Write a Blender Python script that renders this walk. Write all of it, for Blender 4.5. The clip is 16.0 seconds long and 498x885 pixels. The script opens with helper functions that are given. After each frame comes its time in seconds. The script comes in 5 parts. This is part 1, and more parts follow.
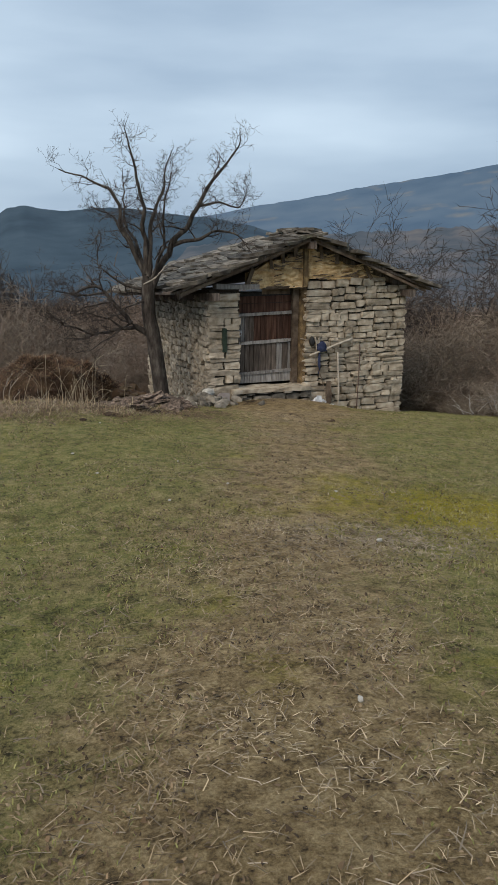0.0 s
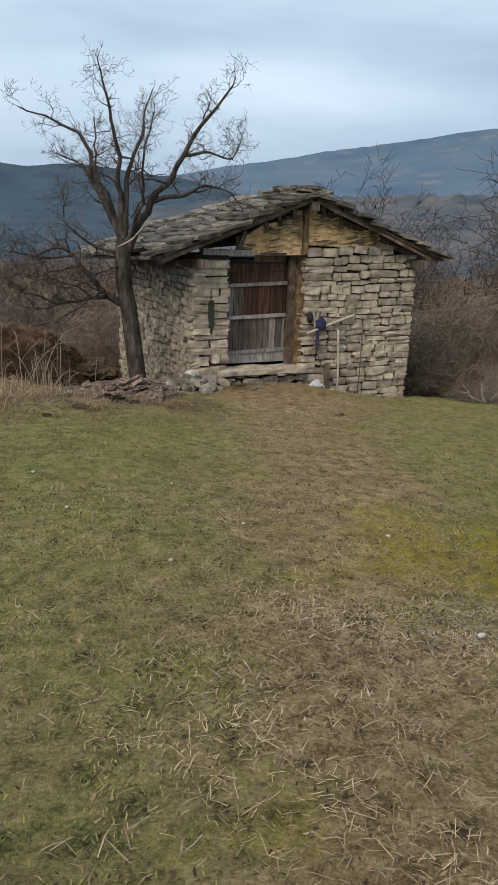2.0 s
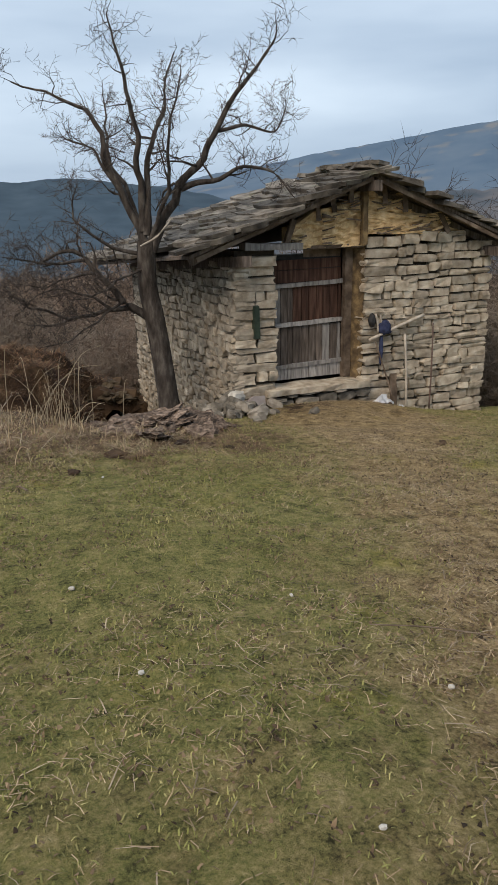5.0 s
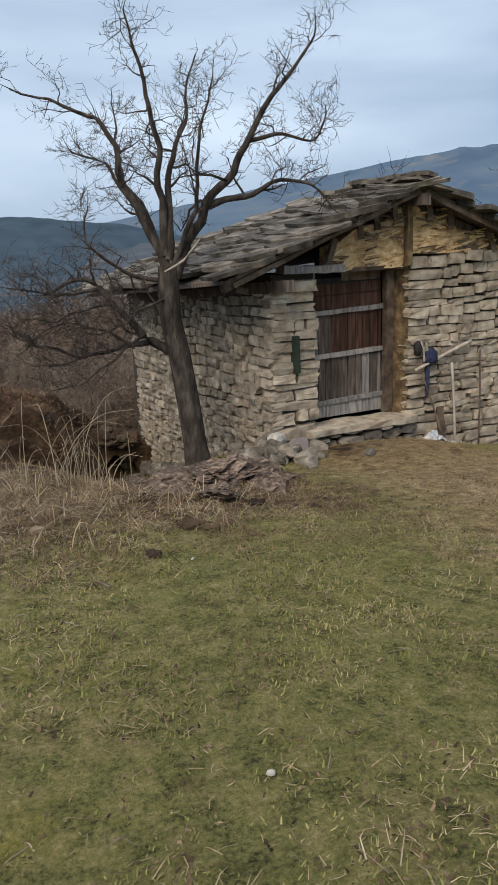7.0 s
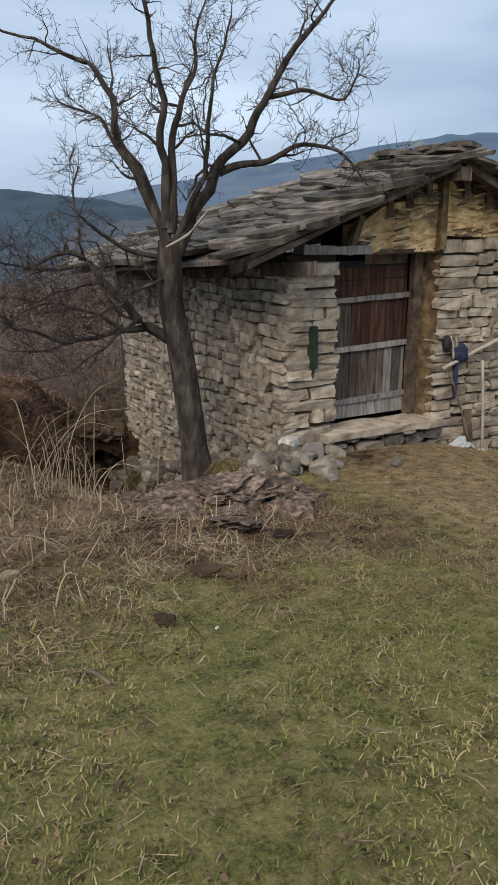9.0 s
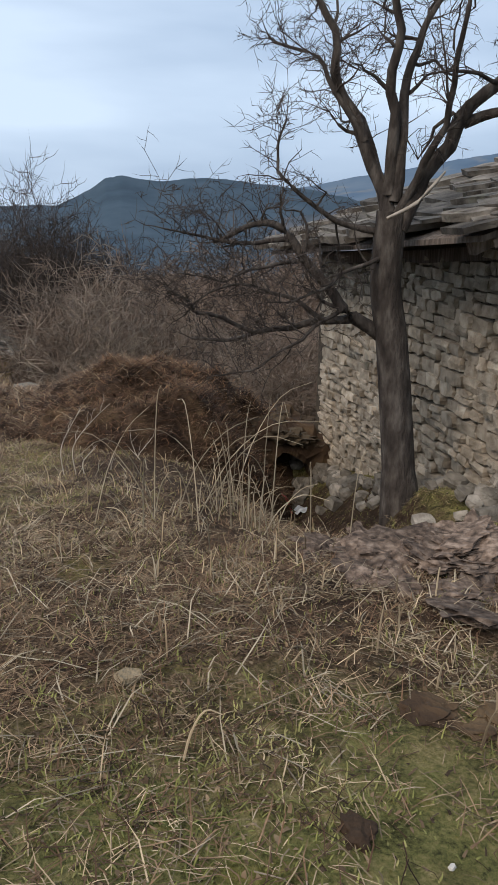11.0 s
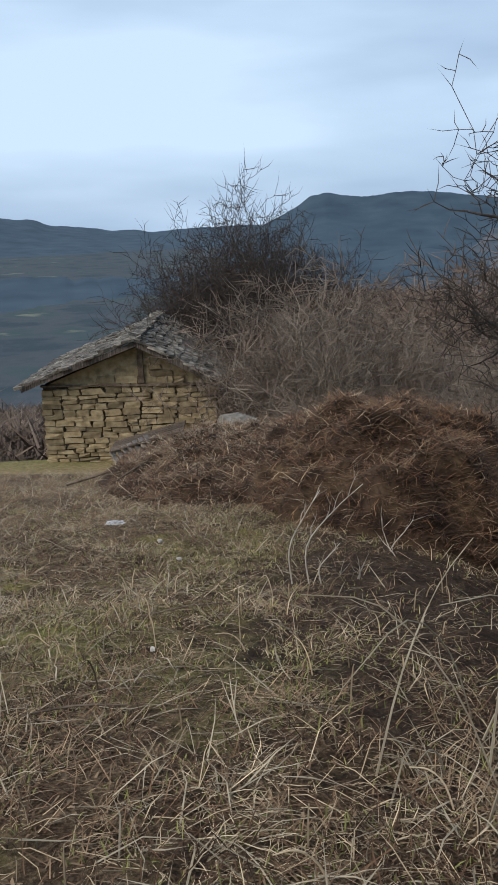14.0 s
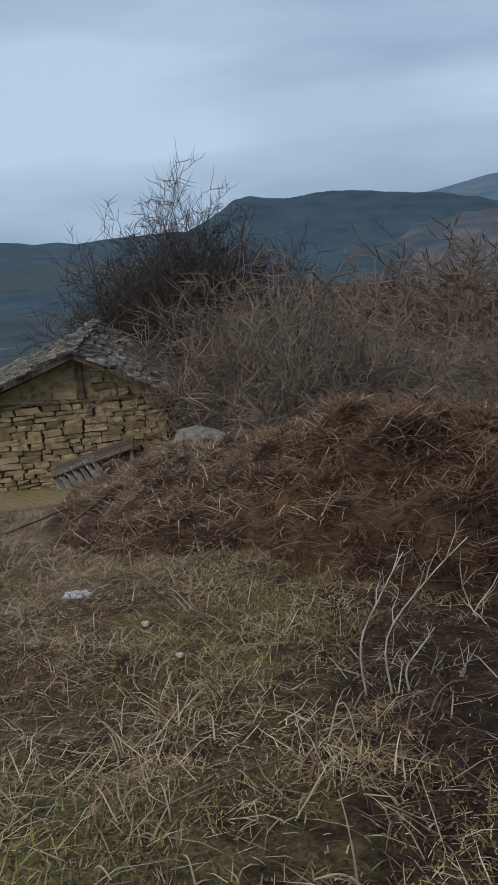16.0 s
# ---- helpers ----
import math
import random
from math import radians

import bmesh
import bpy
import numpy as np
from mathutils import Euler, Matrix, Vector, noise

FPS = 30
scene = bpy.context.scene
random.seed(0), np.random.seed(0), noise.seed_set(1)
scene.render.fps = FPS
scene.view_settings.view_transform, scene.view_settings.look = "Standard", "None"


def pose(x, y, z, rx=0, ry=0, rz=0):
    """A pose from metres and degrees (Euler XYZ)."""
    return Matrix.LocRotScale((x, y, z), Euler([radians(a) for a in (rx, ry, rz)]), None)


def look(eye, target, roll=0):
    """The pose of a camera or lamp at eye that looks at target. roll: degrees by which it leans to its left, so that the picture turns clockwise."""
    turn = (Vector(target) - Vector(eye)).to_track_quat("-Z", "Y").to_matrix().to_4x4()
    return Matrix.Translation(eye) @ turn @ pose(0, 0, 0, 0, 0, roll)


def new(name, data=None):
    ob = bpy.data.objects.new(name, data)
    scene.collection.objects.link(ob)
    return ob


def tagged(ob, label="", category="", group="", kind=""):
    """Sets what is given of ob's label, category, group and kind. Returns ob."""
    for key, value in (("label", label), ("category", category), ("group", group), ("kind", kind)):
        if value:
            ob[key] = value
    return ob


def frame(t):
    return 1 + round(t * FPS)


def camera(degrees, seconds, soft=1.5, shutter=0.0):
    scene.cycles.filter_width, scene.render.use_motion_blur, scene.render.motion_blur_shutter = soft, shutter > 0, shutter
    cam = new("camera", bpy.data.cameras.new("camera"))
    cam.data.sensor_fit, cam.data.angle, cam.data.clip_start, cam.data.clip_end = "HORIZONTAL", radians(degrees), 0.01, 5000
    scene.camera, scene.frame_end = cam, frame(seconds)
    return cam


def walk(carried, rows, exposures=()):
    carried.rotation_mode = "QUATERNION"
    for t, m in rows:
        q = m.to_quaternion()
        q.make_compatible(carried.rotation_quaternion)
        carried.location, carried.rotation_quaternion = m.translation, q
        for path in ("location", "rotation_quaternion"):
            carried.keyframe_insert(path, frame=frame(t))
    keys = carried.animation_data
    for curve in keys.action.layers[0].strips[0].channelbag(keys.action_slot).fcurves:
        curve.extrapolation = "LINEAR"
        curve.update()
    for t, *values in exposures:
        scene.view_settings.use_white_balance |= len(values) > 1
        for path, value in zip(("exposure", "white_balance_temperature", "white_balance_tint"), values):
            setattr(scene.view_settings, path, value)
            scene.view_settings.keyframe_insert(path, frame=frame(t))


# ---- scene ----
cam = camera(35.6, 16.0, soft=1.6)
PATH = [
    (0, (-4.354, -13.978, 2.905), (-3.685, -12.169, 2.377), 0.2),
    (0.5, (-4.391, -13.776, 3.053), (-3.58, -12.031, 2.507), 0.1),
    (1, (-4.393, -13.325, 3.033), (-3.534, -11.61, 2.467), 1.4),
    (1.5, (-4.2, -12.657, 2.898), (-3.387, -10.923, 2.322), 1.6),
    (2, (-4.088, -12.063, 2.815), (-3.34, -10.313, 2.202), 1.9),
    (2.5, (-4.002, -11.536, 2.722), (-3.28, -9.788, 2.073), 1.9),
    (3, (-3.951, -11.098, 2.674), (-3.227, -9.362, 1.992), 2.1),
    (3.5, (-3.922, -10.815, 2.658), (-3.199, -9.082, 1.97), 1.2),
    (4, (-3.895, -10.478, 2.633), (-3.165, -8.74, 1.965), 0.2),
    (4.5, (-3.869, -10.099, 2.566), (-3.142, -8.345, 1.935), -0.6),
    (7, (-4.357, -8.053, 2.345), (-3.497, -6.325, 1.819), -2.1),
    (7.5, (-4.354, -7.747, 2.313), (-3.484, -6.019, 1.805), -2.4),
    (8, (-4.348, -7.421, 2.275), (-3.427, -5.725, 1.751), -1.5),
    (8.2, (-4.318, -7.313, 2.273), (-3.377, -5.633, 1.733), -1.0),
    (10.3, (-3.729, -5.936, 2.13), (-3.081, -4.143, 1.525), 1.4),
    (10.5, (-3.688, -5.779, 2.086), (-3.106, -3.963, 1.484), 1.3),
    (11, (-3.632, -5.4, 2.044), (-3.178, -3.545, 1.45), 0.7),
    (11.5, (-3.538, -5.008, 1.998), (-3.315, -3.106, 1.422), -0.8),
    (12, (-3.532, -4.601, 1.96), (-3.461, -2.683, 1.397), -1.6),
    (12.5, (-3.552, -4.309, 1.976), (-3.508, -2.397, 1.392), -0.9),
    (13, (-3.602, -3.839, 1.943), (-3.617, -1.925, 1.363), -1.3),
    (13.5, (-3.72, -3.327, 1.868), (-3.769, -1.407, 1.307), -1.8),
    (14, (-3.836, -2.897, 1.844), (-3.878, -0.976, 1.29), -1.7),
    (14.5, (-3.921, -2.486, 1.788), (-3.938, -0.553, 1.275), -2.2),
    (15, (-4.048, -2.102, 1.728), (-4.004, -0.161, 1.249), -2.0),
    (15.5, (-4.156, -1.602, 1.624), (-4.089, 0.333, 1.122), -3.1),
    (16, (-4.263, -1.162, 1.539), (-4.15, 0.758, 0.989), -4.5),
]
EXPOSURES = [(0.0, -0.12, 6400, 12), (0.5, -0.13, 6400, 12), (1.0, -0.05, 6450, 12), (2.0, 0.1, 6550, 13), (3.5, 0.14, 6700, 13), (4.5, 0.08, 6650, 14), (7.0, 0.1, 6500, 15), (7.5, -0.14, 6450, 15), (8.0, -0.08, 6450, 15), (10.5, 0.16, 6300, 16), (11.0, 0.06, 6300, 16), (12.5, -0.06, 6050, 14), (13.0, -0.18, 6050, 13), (13.5, -0.12, 6050, 13), (14.0, 0.02, 6050, 13), (14.5, -0.32, 6000, 12), (15.0, -0.27, 6050, 12), (16.0, -0.42, 6000, 12)]
walk(cam, [(t, look(eye, target, roll)) for t, eye, target, roll in PATH], EXPOSURES)

# ---- light: an overcast winter sky with a weak, wide sun ----
SUN_ELEVATION, SUN_AZIMUTH = 46.0, 232.0
world = bpy.data.worlds.new("overcast_sky")
scene.world = world
world.use_nodes = True
wn, wl = world.node_tree.nodes, world.node_tree.links
wn.clear()
w_out, w_bg = wn.new("ShaderNodeOutputWorld"), wn.new("ShaderNodeBackground")
w_sky = wn.new("ShaderNodeTexSky")
w_sky.sky_type, w_sky.sun_disc = "NISHITA", False
w_sky.sun_elevation, w_sky.sun_rotation = radians(SUN_ELEVATION), radians(SUN_AZIMUTH)
w_tint = wn.new("ShaderNodeMix")
w_tint.data_type = "RGBA"
w_co, w_map, w_noise, w_ramp = (wn.new("ShaderNodeTexCoord"), wn.new("ShaderNodeMapping"), wn.new("ShaderNodeTexNoise"), wn.new("ShaderNodeValToRGB"))
w_map.inputs["Scale"].default_value = (1.0, 1.0, 4.6)
w_noise.inputs["Scale"].default_value, w_noise.inputs["Detail"].default_value = 1.7, 6.0
w_noise.inputs["Roughness"].default_value = 0.42
w_ramp.color_ramp.elements[0].position, w_ramp.color_ramp.elements[0].color = 0.39, (3.3, 4.6, 6.1, 1)
w_ramp.color_ramp.elements[1].position, w_ramp.color_ramp.elements[1].color = 0.68, (6.9, 8.5, 9.8, 1)
w_tint.inputs[0].default_value = 0.93
wl.new(w_co.outputs["Generated"], w_map.inputs["Vector"])
wl.new(w_map.outputs[0], w_noise.inputs["Vector"])
w_dot, w_sum = wn.new("ShaderNodeVectorMath"), wn.new("ShaderNodeMath")
w_dot.operation, w_dot.inputs[1].default_value = "DOT_PRODUCT", (-0.16, 0.0, 0.24)
w_sum.operation = "ADD"
wl.new(w_co.outputs["Generated"], w_dot.inputs[0])
wl.new(w_noise.outputs["Fac"], w_sum.inputs[0])
wl.new(w_dot.outputs["Value"], w_sum.inputs[1])
wl.new(w_sum.outputs[0], w_ramp.inputs[0])
wl.new(w_sky.outputs[0], w_tint.inputs[6])
wl.new(w_ramp.outputs[0], w_tint.inputs[7])
wl.new(w_tint.outputs[2], w_bg.inputs["Color"])
w_bg.inputs["Strength"].default_value = 0.1
wl.new(w_bg.outputs[0], w_out.inputs["Surface"])

sun = new("sun", bpy.data.lights.new("sun", "SUN"))
sun.data.energy, sun.data.angle, sun.data.color = 3.0, radians(40), (1.0, 0.87, 0.69)
_az, _el = radians(SUN_AZIMUTH), radians(SUN_ELEVATION)
sun.matrix_world = look((math.sin(_az) * math.cos(_el) * 50, math.cos(_az) * math.cos(_el) * 50, math.sin(_el) * 50), (0, 0, 0))


# ---- materials ----
def surface(name, colours, scale=6.0, rough=0.9, bump=0.4, fine=60.0, vary=0.0, by="object", stretch=(1, 1, 1), stain=None, spec=0.25, detail=5.0):
    """Colours blended by noise at real size, fine relief, and a value that varies from piece to piece."""
    m = bpy.data.materials.new(name)
    m.use_nodes = True
    n, l = m.node_tree.nodes, m.node_tree.links
    bsdf = n["Principled BSDF"]
    bsdf.inputs["Roughness"].default_value = rough
    bsdf.inputs["Specular IOR Level"].default_value = spec
    geo, mp = n.new("ShaderNodeNewGeometry"), n.new("ShaderNodeMapping")
    mp.inputs["Scale"].default_value = stretch
    l.new(geo.outputs["Position"], mp.inputs["Vector"])
    noi, ramp = n.new("ShaderNodeTexNoise"), n.new("ShaderNodeValToRGB")
    noi.inputs["Scale"].default_value, noi.inputs["Detail"].default_value = scale, detail
    l.new(mp.outputs[0], noi.inputs["Vector"])
    els = ramp.color_ramp.elements
    for k, c in enumerate(colours):
        p = 0.3 + 0.4 * k / max(1, len(colours) - 1)
        e = els[k] if k < 2 else els.new(p)
        e.position, e.color = p, (*c, 1)
    l.new(noi.outputs["Fac"], ramp.inputs[0])
    col = ramp.outputs[0]
    if stain:
        sn, sr, mx = n.new("ShaderNodeTexNoise"), n.new("ShaderNodeValToRGB"), n.new("ShaderNodeMix")
        sn.inputs["Scale"].default_value, sn.inputs["Detail"].default_value = stain[1], 3.0
        sr.color_ramp.elements[0].position, sr.color_ramp.elements[1].position = stain[2], stain[2] + 0.14
        mx.data_type = "RGBA"
        l.new(geo.outputs["Position"], sn.inputs["Vector"])
        l.new(sn.outputs["Fac"], sr.inputs[0])
        l.new(sr.outputs[0], mx.inputs[0])
        l.new(col, mx.inputs[6])
        mx.inputs[7].default_value = (*stain[0], 1)
        col = mx.outputs[2]
    if vary:
        hs, mr = n.new("ShaderNodeHueSaturation"), n.new("ShaderNodeMapRange")
        if by == "object":
            src = n.new("ShaderNodeObjectInfo").outputs["Random"]
        else:
            src = geo.outputs["Random Per Island"]
        mr.inputs["To Min"].default_value, mr.inputs["To Max"].default_value = 1 - vary, 1 + vary
        l.new(src, mr.inputs["Value"])
        l.new(mr.outputs[0], hs.inputs["Value"])
        l.new(col, hs.inputs["Color"])
        col = hs.outputs[0]
    l.new(col, bsdf.inputs["Base Color"])
    if bump:
        bn, bp = n.new("ShaderNodeTexNoise"), n.new("ShaderNodeBump")
        bn.inputs["Scale"].default_value, bn.inputs["Detail"].default_value = fine, 4.0
        bp.inputs["Strength"].default_value, bp.inputs["Distance"].default_value = bump, 0.02
        l.new(mp.outputs[0], bn.inputs["Vector"])
        l.new(bn.outputs["Fac"], bp.inputs["Height"])
        l.new(bp.outputs[0], bsdf.inputs["Normal"])
    return m


M_STONE = surface("weathered_limestone", [(0.20, 0.165, 0.12), (0.33, 0.28, 0.215), (0.43, 0.385, 0.31)], 8, bump=0.9, fine=45, vary=0.26, stain=((0.16, 0.15, 0.12), 3.0, 0.62))
M_STONE_WARM = surface("warm_limestone", [(0.15, 0.115, 0.065), (0.26, 0.20, 0.115), (0.34, 0.285, 0.18)], 5, bump=0.8, fine=40, vary=0.4, stain=((0.12, 0.10, 0.07), 3.0, 0.6))
M_MORTAR = surface("earth_mortar", [(0.03, 0.024, 0.018), (0.085, 0.067, 0.047)], 9, bump=0.8, fine=30)
M_SLATE = surface("grey_roof_slabs", [(0.04, 0.034, 0.028), (0.10, 0.088, 0.073), (0.20, 0.178, 0.15)], 5, bump=0.8, fine=30, vary=0.55, stain=((0.17, 0.165, 0.125), 4.0, 0.6))
M_RUBBLE = surface("grey_rubble", [(0.09, 0.08, 0.065), (0.17, 0.152, 0.125), (0.25, 0.225, 0.19)], 9, bump=0.8, vary=0.4)
M_CLAY = surface("ochre_clay", [(0.36, 0.235, 0.115), (0.58, 0.41, 0.215), (0.68, 0.52, 0.31)], 9, bump=1.0, fine=25, stain=((0.27, 0.18, 0.08), 3.6, 0.6))
M_WOOD_GREY = surface("weathered_grey_wood", [(0.13, 0.12, 0.115), (0.24, 0.225, 0.21), (0.34, 0.32, 0.30)], 10, bump=0.6, fine=40, vary=0.2, stretch=(3, 3, 0.35))
M_WOOD_DARK = surface("dark_stained_wood", [(0.045, 0.036, 0.03), (0.10, 0.08, 0.066), (0.17, 0.14, 0.12)], 10, bump=0.6, fine=40, vary=0.3, stretch=(3, 3, 0.3))
M_WOOD_RED = surface("red_brown_planks", [(0.030, 0.015, 0.010), (0.062, 0.030, 0.020), (0.105, 0.058, 0.040)], 9, bump=0.6, fine=40, vary=0.25, stretch=(3, 3, 0.3))
M_WOOD_BROWN = surface("brown_timber", [(0.06, 0.042, 0.03), (0.12, 0.088, 0.063), (0.20, 0.155, 0.115)], 8, bump=0.6, fine=40, vary=0.25)
M_STICK = surface("pale_stripped_wood", [(0.24, 0.21, 0.17), (0.38, 0.34, 0.29)], 12, bump=0.3, vary=0.15)
M_BARK = surface("dark_bark", [(0.018, 0.014, 0.012), (0.045, 0.037, 0.031), (0.095, 0.083, 0.072)], 14, bump=1.0, fine=45, stretch=(1, 1, 0.35))
M_TWIG = surface("grey_brown_twigs", [(0.03, 0.023, 0.019), (0.068, 0.054, 0.045)], 3, bump=0, vary=0.3, by="island")
M_BRUSH = surface("red_brown_brush", [(0.075, 0.053, 0.041), (0.132, 0.098, 0.076), (0.195, 0.155, 0.122)], 0.5, bump=0, vary=0.3, by="island")
M_BRUSH_PALE = surface("pale_thorn_brush", [(0.11, 0.088, 0.068), (0.20, 0.165, 0.13)], 0.7, bump=0, vary=0.3, by="island")
M_STRAW = surface("dry_straw", [(0.13, 0.092, 0.053), (0.26, 0.195, 0.12), (0.40, 0.32, 0.21)], 1.2, bump=0, vary=0.6, by="island")
M_STRAW_BROWN = surface("rotting_straw", [(0.028, 0.014, 0.008), (0.098, 0.057, 0.032), (0.23, 0.156, 0.094)], 3.0, bump=0, vary=0.7, by="island")
M_HEAP_STRAW = surface("dark_wet_straw", [(0.018, 0.009, 0.006), (0.062, 0.033, 0.019), (0.15, 0.092, 0.054)], 3.0, bump=0, vary=0.7, by="island")
M_GRASS = surface("short_winter_grass", [(0.086, 0.090, 0.026), (0.158, 0.160, 0.049), (0.285, 0.25, 0.11)], 1.6, bump=0, vary=0.4, by="island")
M_LITTER = surface("grey_brown_litter", [(0.03, 0.019, 0.011), (0.10, 0.067, 0.039), (0.19, 0.138, 0.083)], 5.0, bump=0, vary=0.7, by="island")
M_TAWNY = surface("tawny_straw", [(0.070, 0.036, 0.018), (0.135, 0.074, 0.037), (0.22, 0.138, 0.073)], 1.4, bump=0, vary=0.6, by="island")
M_GREY_LITTER = surface("bleached_litter", [(0.14, 0.108, 0.075), (0.31, 0.25, 0.18)], 6, bump=0, vary=0.5, by="island")
M_HEAP = surface("manure_and_straw", [(0.014, 0.008, 0.005), (0.045, 0.027, 0.015), (0.10, 0.066, 0.035)], 3, bump=1.0, fine=22, detail=8)
M_PEAT = surface("rotten_brown_slabs", [(0.028, 0.020, 0.015), (0.112, 0.080, 0.060), (0.23, 0.175, 0.135)], 22, bump=1.0, fine=40, vary=0.35, detail=8)
M_REVEAL = surface("stained_clay", [(0.05, 0.034, 0.02), (0.115, 0.08, 0.043), (0.25, 0.175, 0.085)], 9, bump=0.9, fine=25)
M_REED = surface("pale_reeds", [(0.19, 0.155, 0.105), (0.33, 0.28, 0.20)], 3, bump=0, vary=0.4, by="island")
M_EARTH = surface("dark_wet_earth", [(0.035, 0.026, 0.018), (0.085, 0.065, 0.04)], 5, bump=0.8, fine=25)
M_IRON = surface("rusty_iron", [(0.06, 0.045, 0.04), (0.13, 0.08, 0.06)], 25, rough=0.7, bump=0.3)
M_ZINC = surface("dull_grey_metal", [(0.3, 0.3, 0.31), (0.42, 0.42, 0.43)], 25, rough=0.5, bump=0.1, spec=0.5)
M_PLASTIC = surface("white_plastic_film", [(0.55, 0.58, 0.62), (0.75, 0.77, 0.8)], 14, rough=0.35, bump=0.5, fine=30, spec=0.5)
M_RED = surface("red_plastic", [(0.45, 0.015, 0.03), (0.62, 0.03, 0.05)], 12, rough=0.4, bump=0.3, spec=0.5)
M_BLUE = surface("dark_blue_cloth", [(0.015, 0.02, 0.05), (0.04, 0.05, 0.10)], 16, bump=0.6)
M_BLACK = surface("plain_black", [(0.012, 0.012, 0.013), (0.03, 0.03, 0.03)], 16, rough=0.6, bump=0.2)
M_GREEN = surface("dark_green_board", [(0.012, 0.022, 0.016), (0.03, 0.045, 0.03)], 16, rough=0.6, bump=0.3)
# distance haze is mixed into these three base colours as blue
M_HILL = surface("haze_blue_forest_hill", [(0.018, 0.036, 0.056), (0.028, 0.051, 0.074), (0.040, 0.065, 0.090)], 0.012, bump=0, detail=8)
M_MOUNT = surface("haze_blue_mountain", [(0.050, 0.088, 0.140), (0.068, 0.108, 0.160), (0.09, 0.128, 0.175)], 0.004, bump=0, detail=8, stain=((0.135, 0.145, 0.155), 0.006, 0.58))
M_FOOT = surface("hazed_bare_foothills", [(0.030, 0.045, 0.060), (0.060, 0.070, 0.085), (0.115, 0.105, 0.105)], 0.011, bump=0, detail=8)


def ground_material():
    """Short grass, moss, straw, bare earth and haze-blued far fields, mixed by the ground's own cover values and noise.
    """
    m = bpy.data.materials.new("meadow_ground")
    m.use_nodes = True
    n, l = m.node_tree.nodes, m.node_tree.links
    bsdf = n["Principled BSDF"]
    bsdf.inputs["Roughness"].default_value, bsdf.inputs["Specular IOR Level"].default_value = 0.95, 0.15
    geo = n.new("ShaderNodeNewGeometry")

    def noise_at(scale, detail=6.0, rough=0.6):
        t = n.new("ShaderNodeTexNoise")
        t.inputs["Scale"].default_value, t.inputs["Detail"].default_value, t.inputs["Roughness"].default_value = scale, detail, rough
        l.new(geo.outputs["Position"], t.inputs["Vector"])
        return t.outputs["Fac"]

    def ramp(fac, stops):
        r = n.new("ShaderNodeValToRGB")
        for k, (p, c) in enumerate(stops):
            e = r.color_ramp.elements[k] if k < 2 else r.color_ramp.elements.new(p)
            e.position, e.color = p, (*c, 1)
        l.new(fac, r.inputs[0])
        return r.outputs[0]

    def cover(name, jitter, at):
        a, add, r = n.new("ShaderNodeAttribute"), n.new("ShaderNodeMath"), n.new("ShaderNodeMapRange")
        a.attribute_name = name
        add.operation = "ADD"
        l.new(a.outputs["Fac"], add.inputs[0])
        l.new(jitter, add.inputs[1])
        r.inputs["From Min"].default_value, r.inputs["From Max"].default_value = at - 0.16, at + 0.16
        l.new(add.outputs[0], r.inputs["Value"])
        return r.outputs[0]

    def mix(fac, a, b):
        x = n.new("ShaderNodeMix")
        x.data_type = "RGBA"
        l.new(fac, x.inputs[0]), l.new(a, x.inputs[6]), l.new(b, x.inputs[7])
        return x.outputs[2]

    mid, broad = noise_at(5.5, 6), noise_at(0.9, 4)
    # coarser noise and dark ramp ends paint the occlusion between clods and blades
    both, stretch = n.new("ShaderNodeMath"), n.new("ShaderNodeMath")
    both.operation, stretch.operation = "ADD", "MULTIPLY_ADD"
    l.new(noise_at(52, 8, 0.75), both.inputs[0])
    l.new(noise_at(8, 8, 0.72), both.inputs[1])
    l.new(both.outputs[0], stretch.inputs[0])
    stretch.inputs[1].default_value, stretch.inputs[2].default_value = 0.78, -0.28
    fine = stretch.outputs[0]
    straw = ramp(fine, [(0.32, (0.036, 0.024, 0.014)), (0.48, (0.220, 0.156, 0.076)), (0.68, (0.44, 0.34, 0.19))])
    green = ramp(fine, [(0.32, (0.032, 0.034, 0.012)), (0.48, (0.166, 0.164, 0.054)), (0.60, (0.26, 0.222, 0.090)), (0.72, (0.39, 0.325, 0.168))])
    rotten = ramp(fine, [(0.32, (0.013, 0.008, 0.005)), (0.48, (0.080, 0.049, 0.027)), (0.68, (0.25, 0.175, 0.105))])
    straw = mix(cover("rot", mid, 1.0), straw, rotten)
    moss = ramp(fine, [(0.3, (0.11, 0.095, 0.010)), (0.65, (0.32, 0.265, 0.028))])
    dirt = ramp(fine, [(0.32, (0.012, 0.007, 0.004)), (0.52, (0.042, 0.025, 0.015)), (0.72, (0.12, 0.083, 0.055))])
    wood = ramp(broad, [(0.3, (0.075, 0.06, 0.05)), (0.6, (0.12, 0.10, 0.085)), (0.75, (0.15, 0.14, 0.10))])
    # far woods and fields, with distance haze painted in as blue
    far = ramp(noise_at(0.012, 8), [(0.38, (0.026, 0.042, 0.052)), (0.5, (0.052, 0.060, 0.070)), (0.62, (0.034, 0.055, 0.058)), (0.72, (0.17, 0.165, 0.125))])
    patch = noise_at(1.7, 8, 0.62)
    col = mix(cover("green", patch, 1.0), straw, green)
    col = mix(cover("moss", patch, 1.04), col, moss)
    col = mix(cover("dirt", mid, 1.0), col, dirt)
    col = mix(cover("wood", broad, 1.0), col, wood)
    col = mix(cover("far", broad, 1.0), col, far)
    l.new(col, bsdf.inputs["Base Color"])
    bp = n.new("ShaderNodeBump")
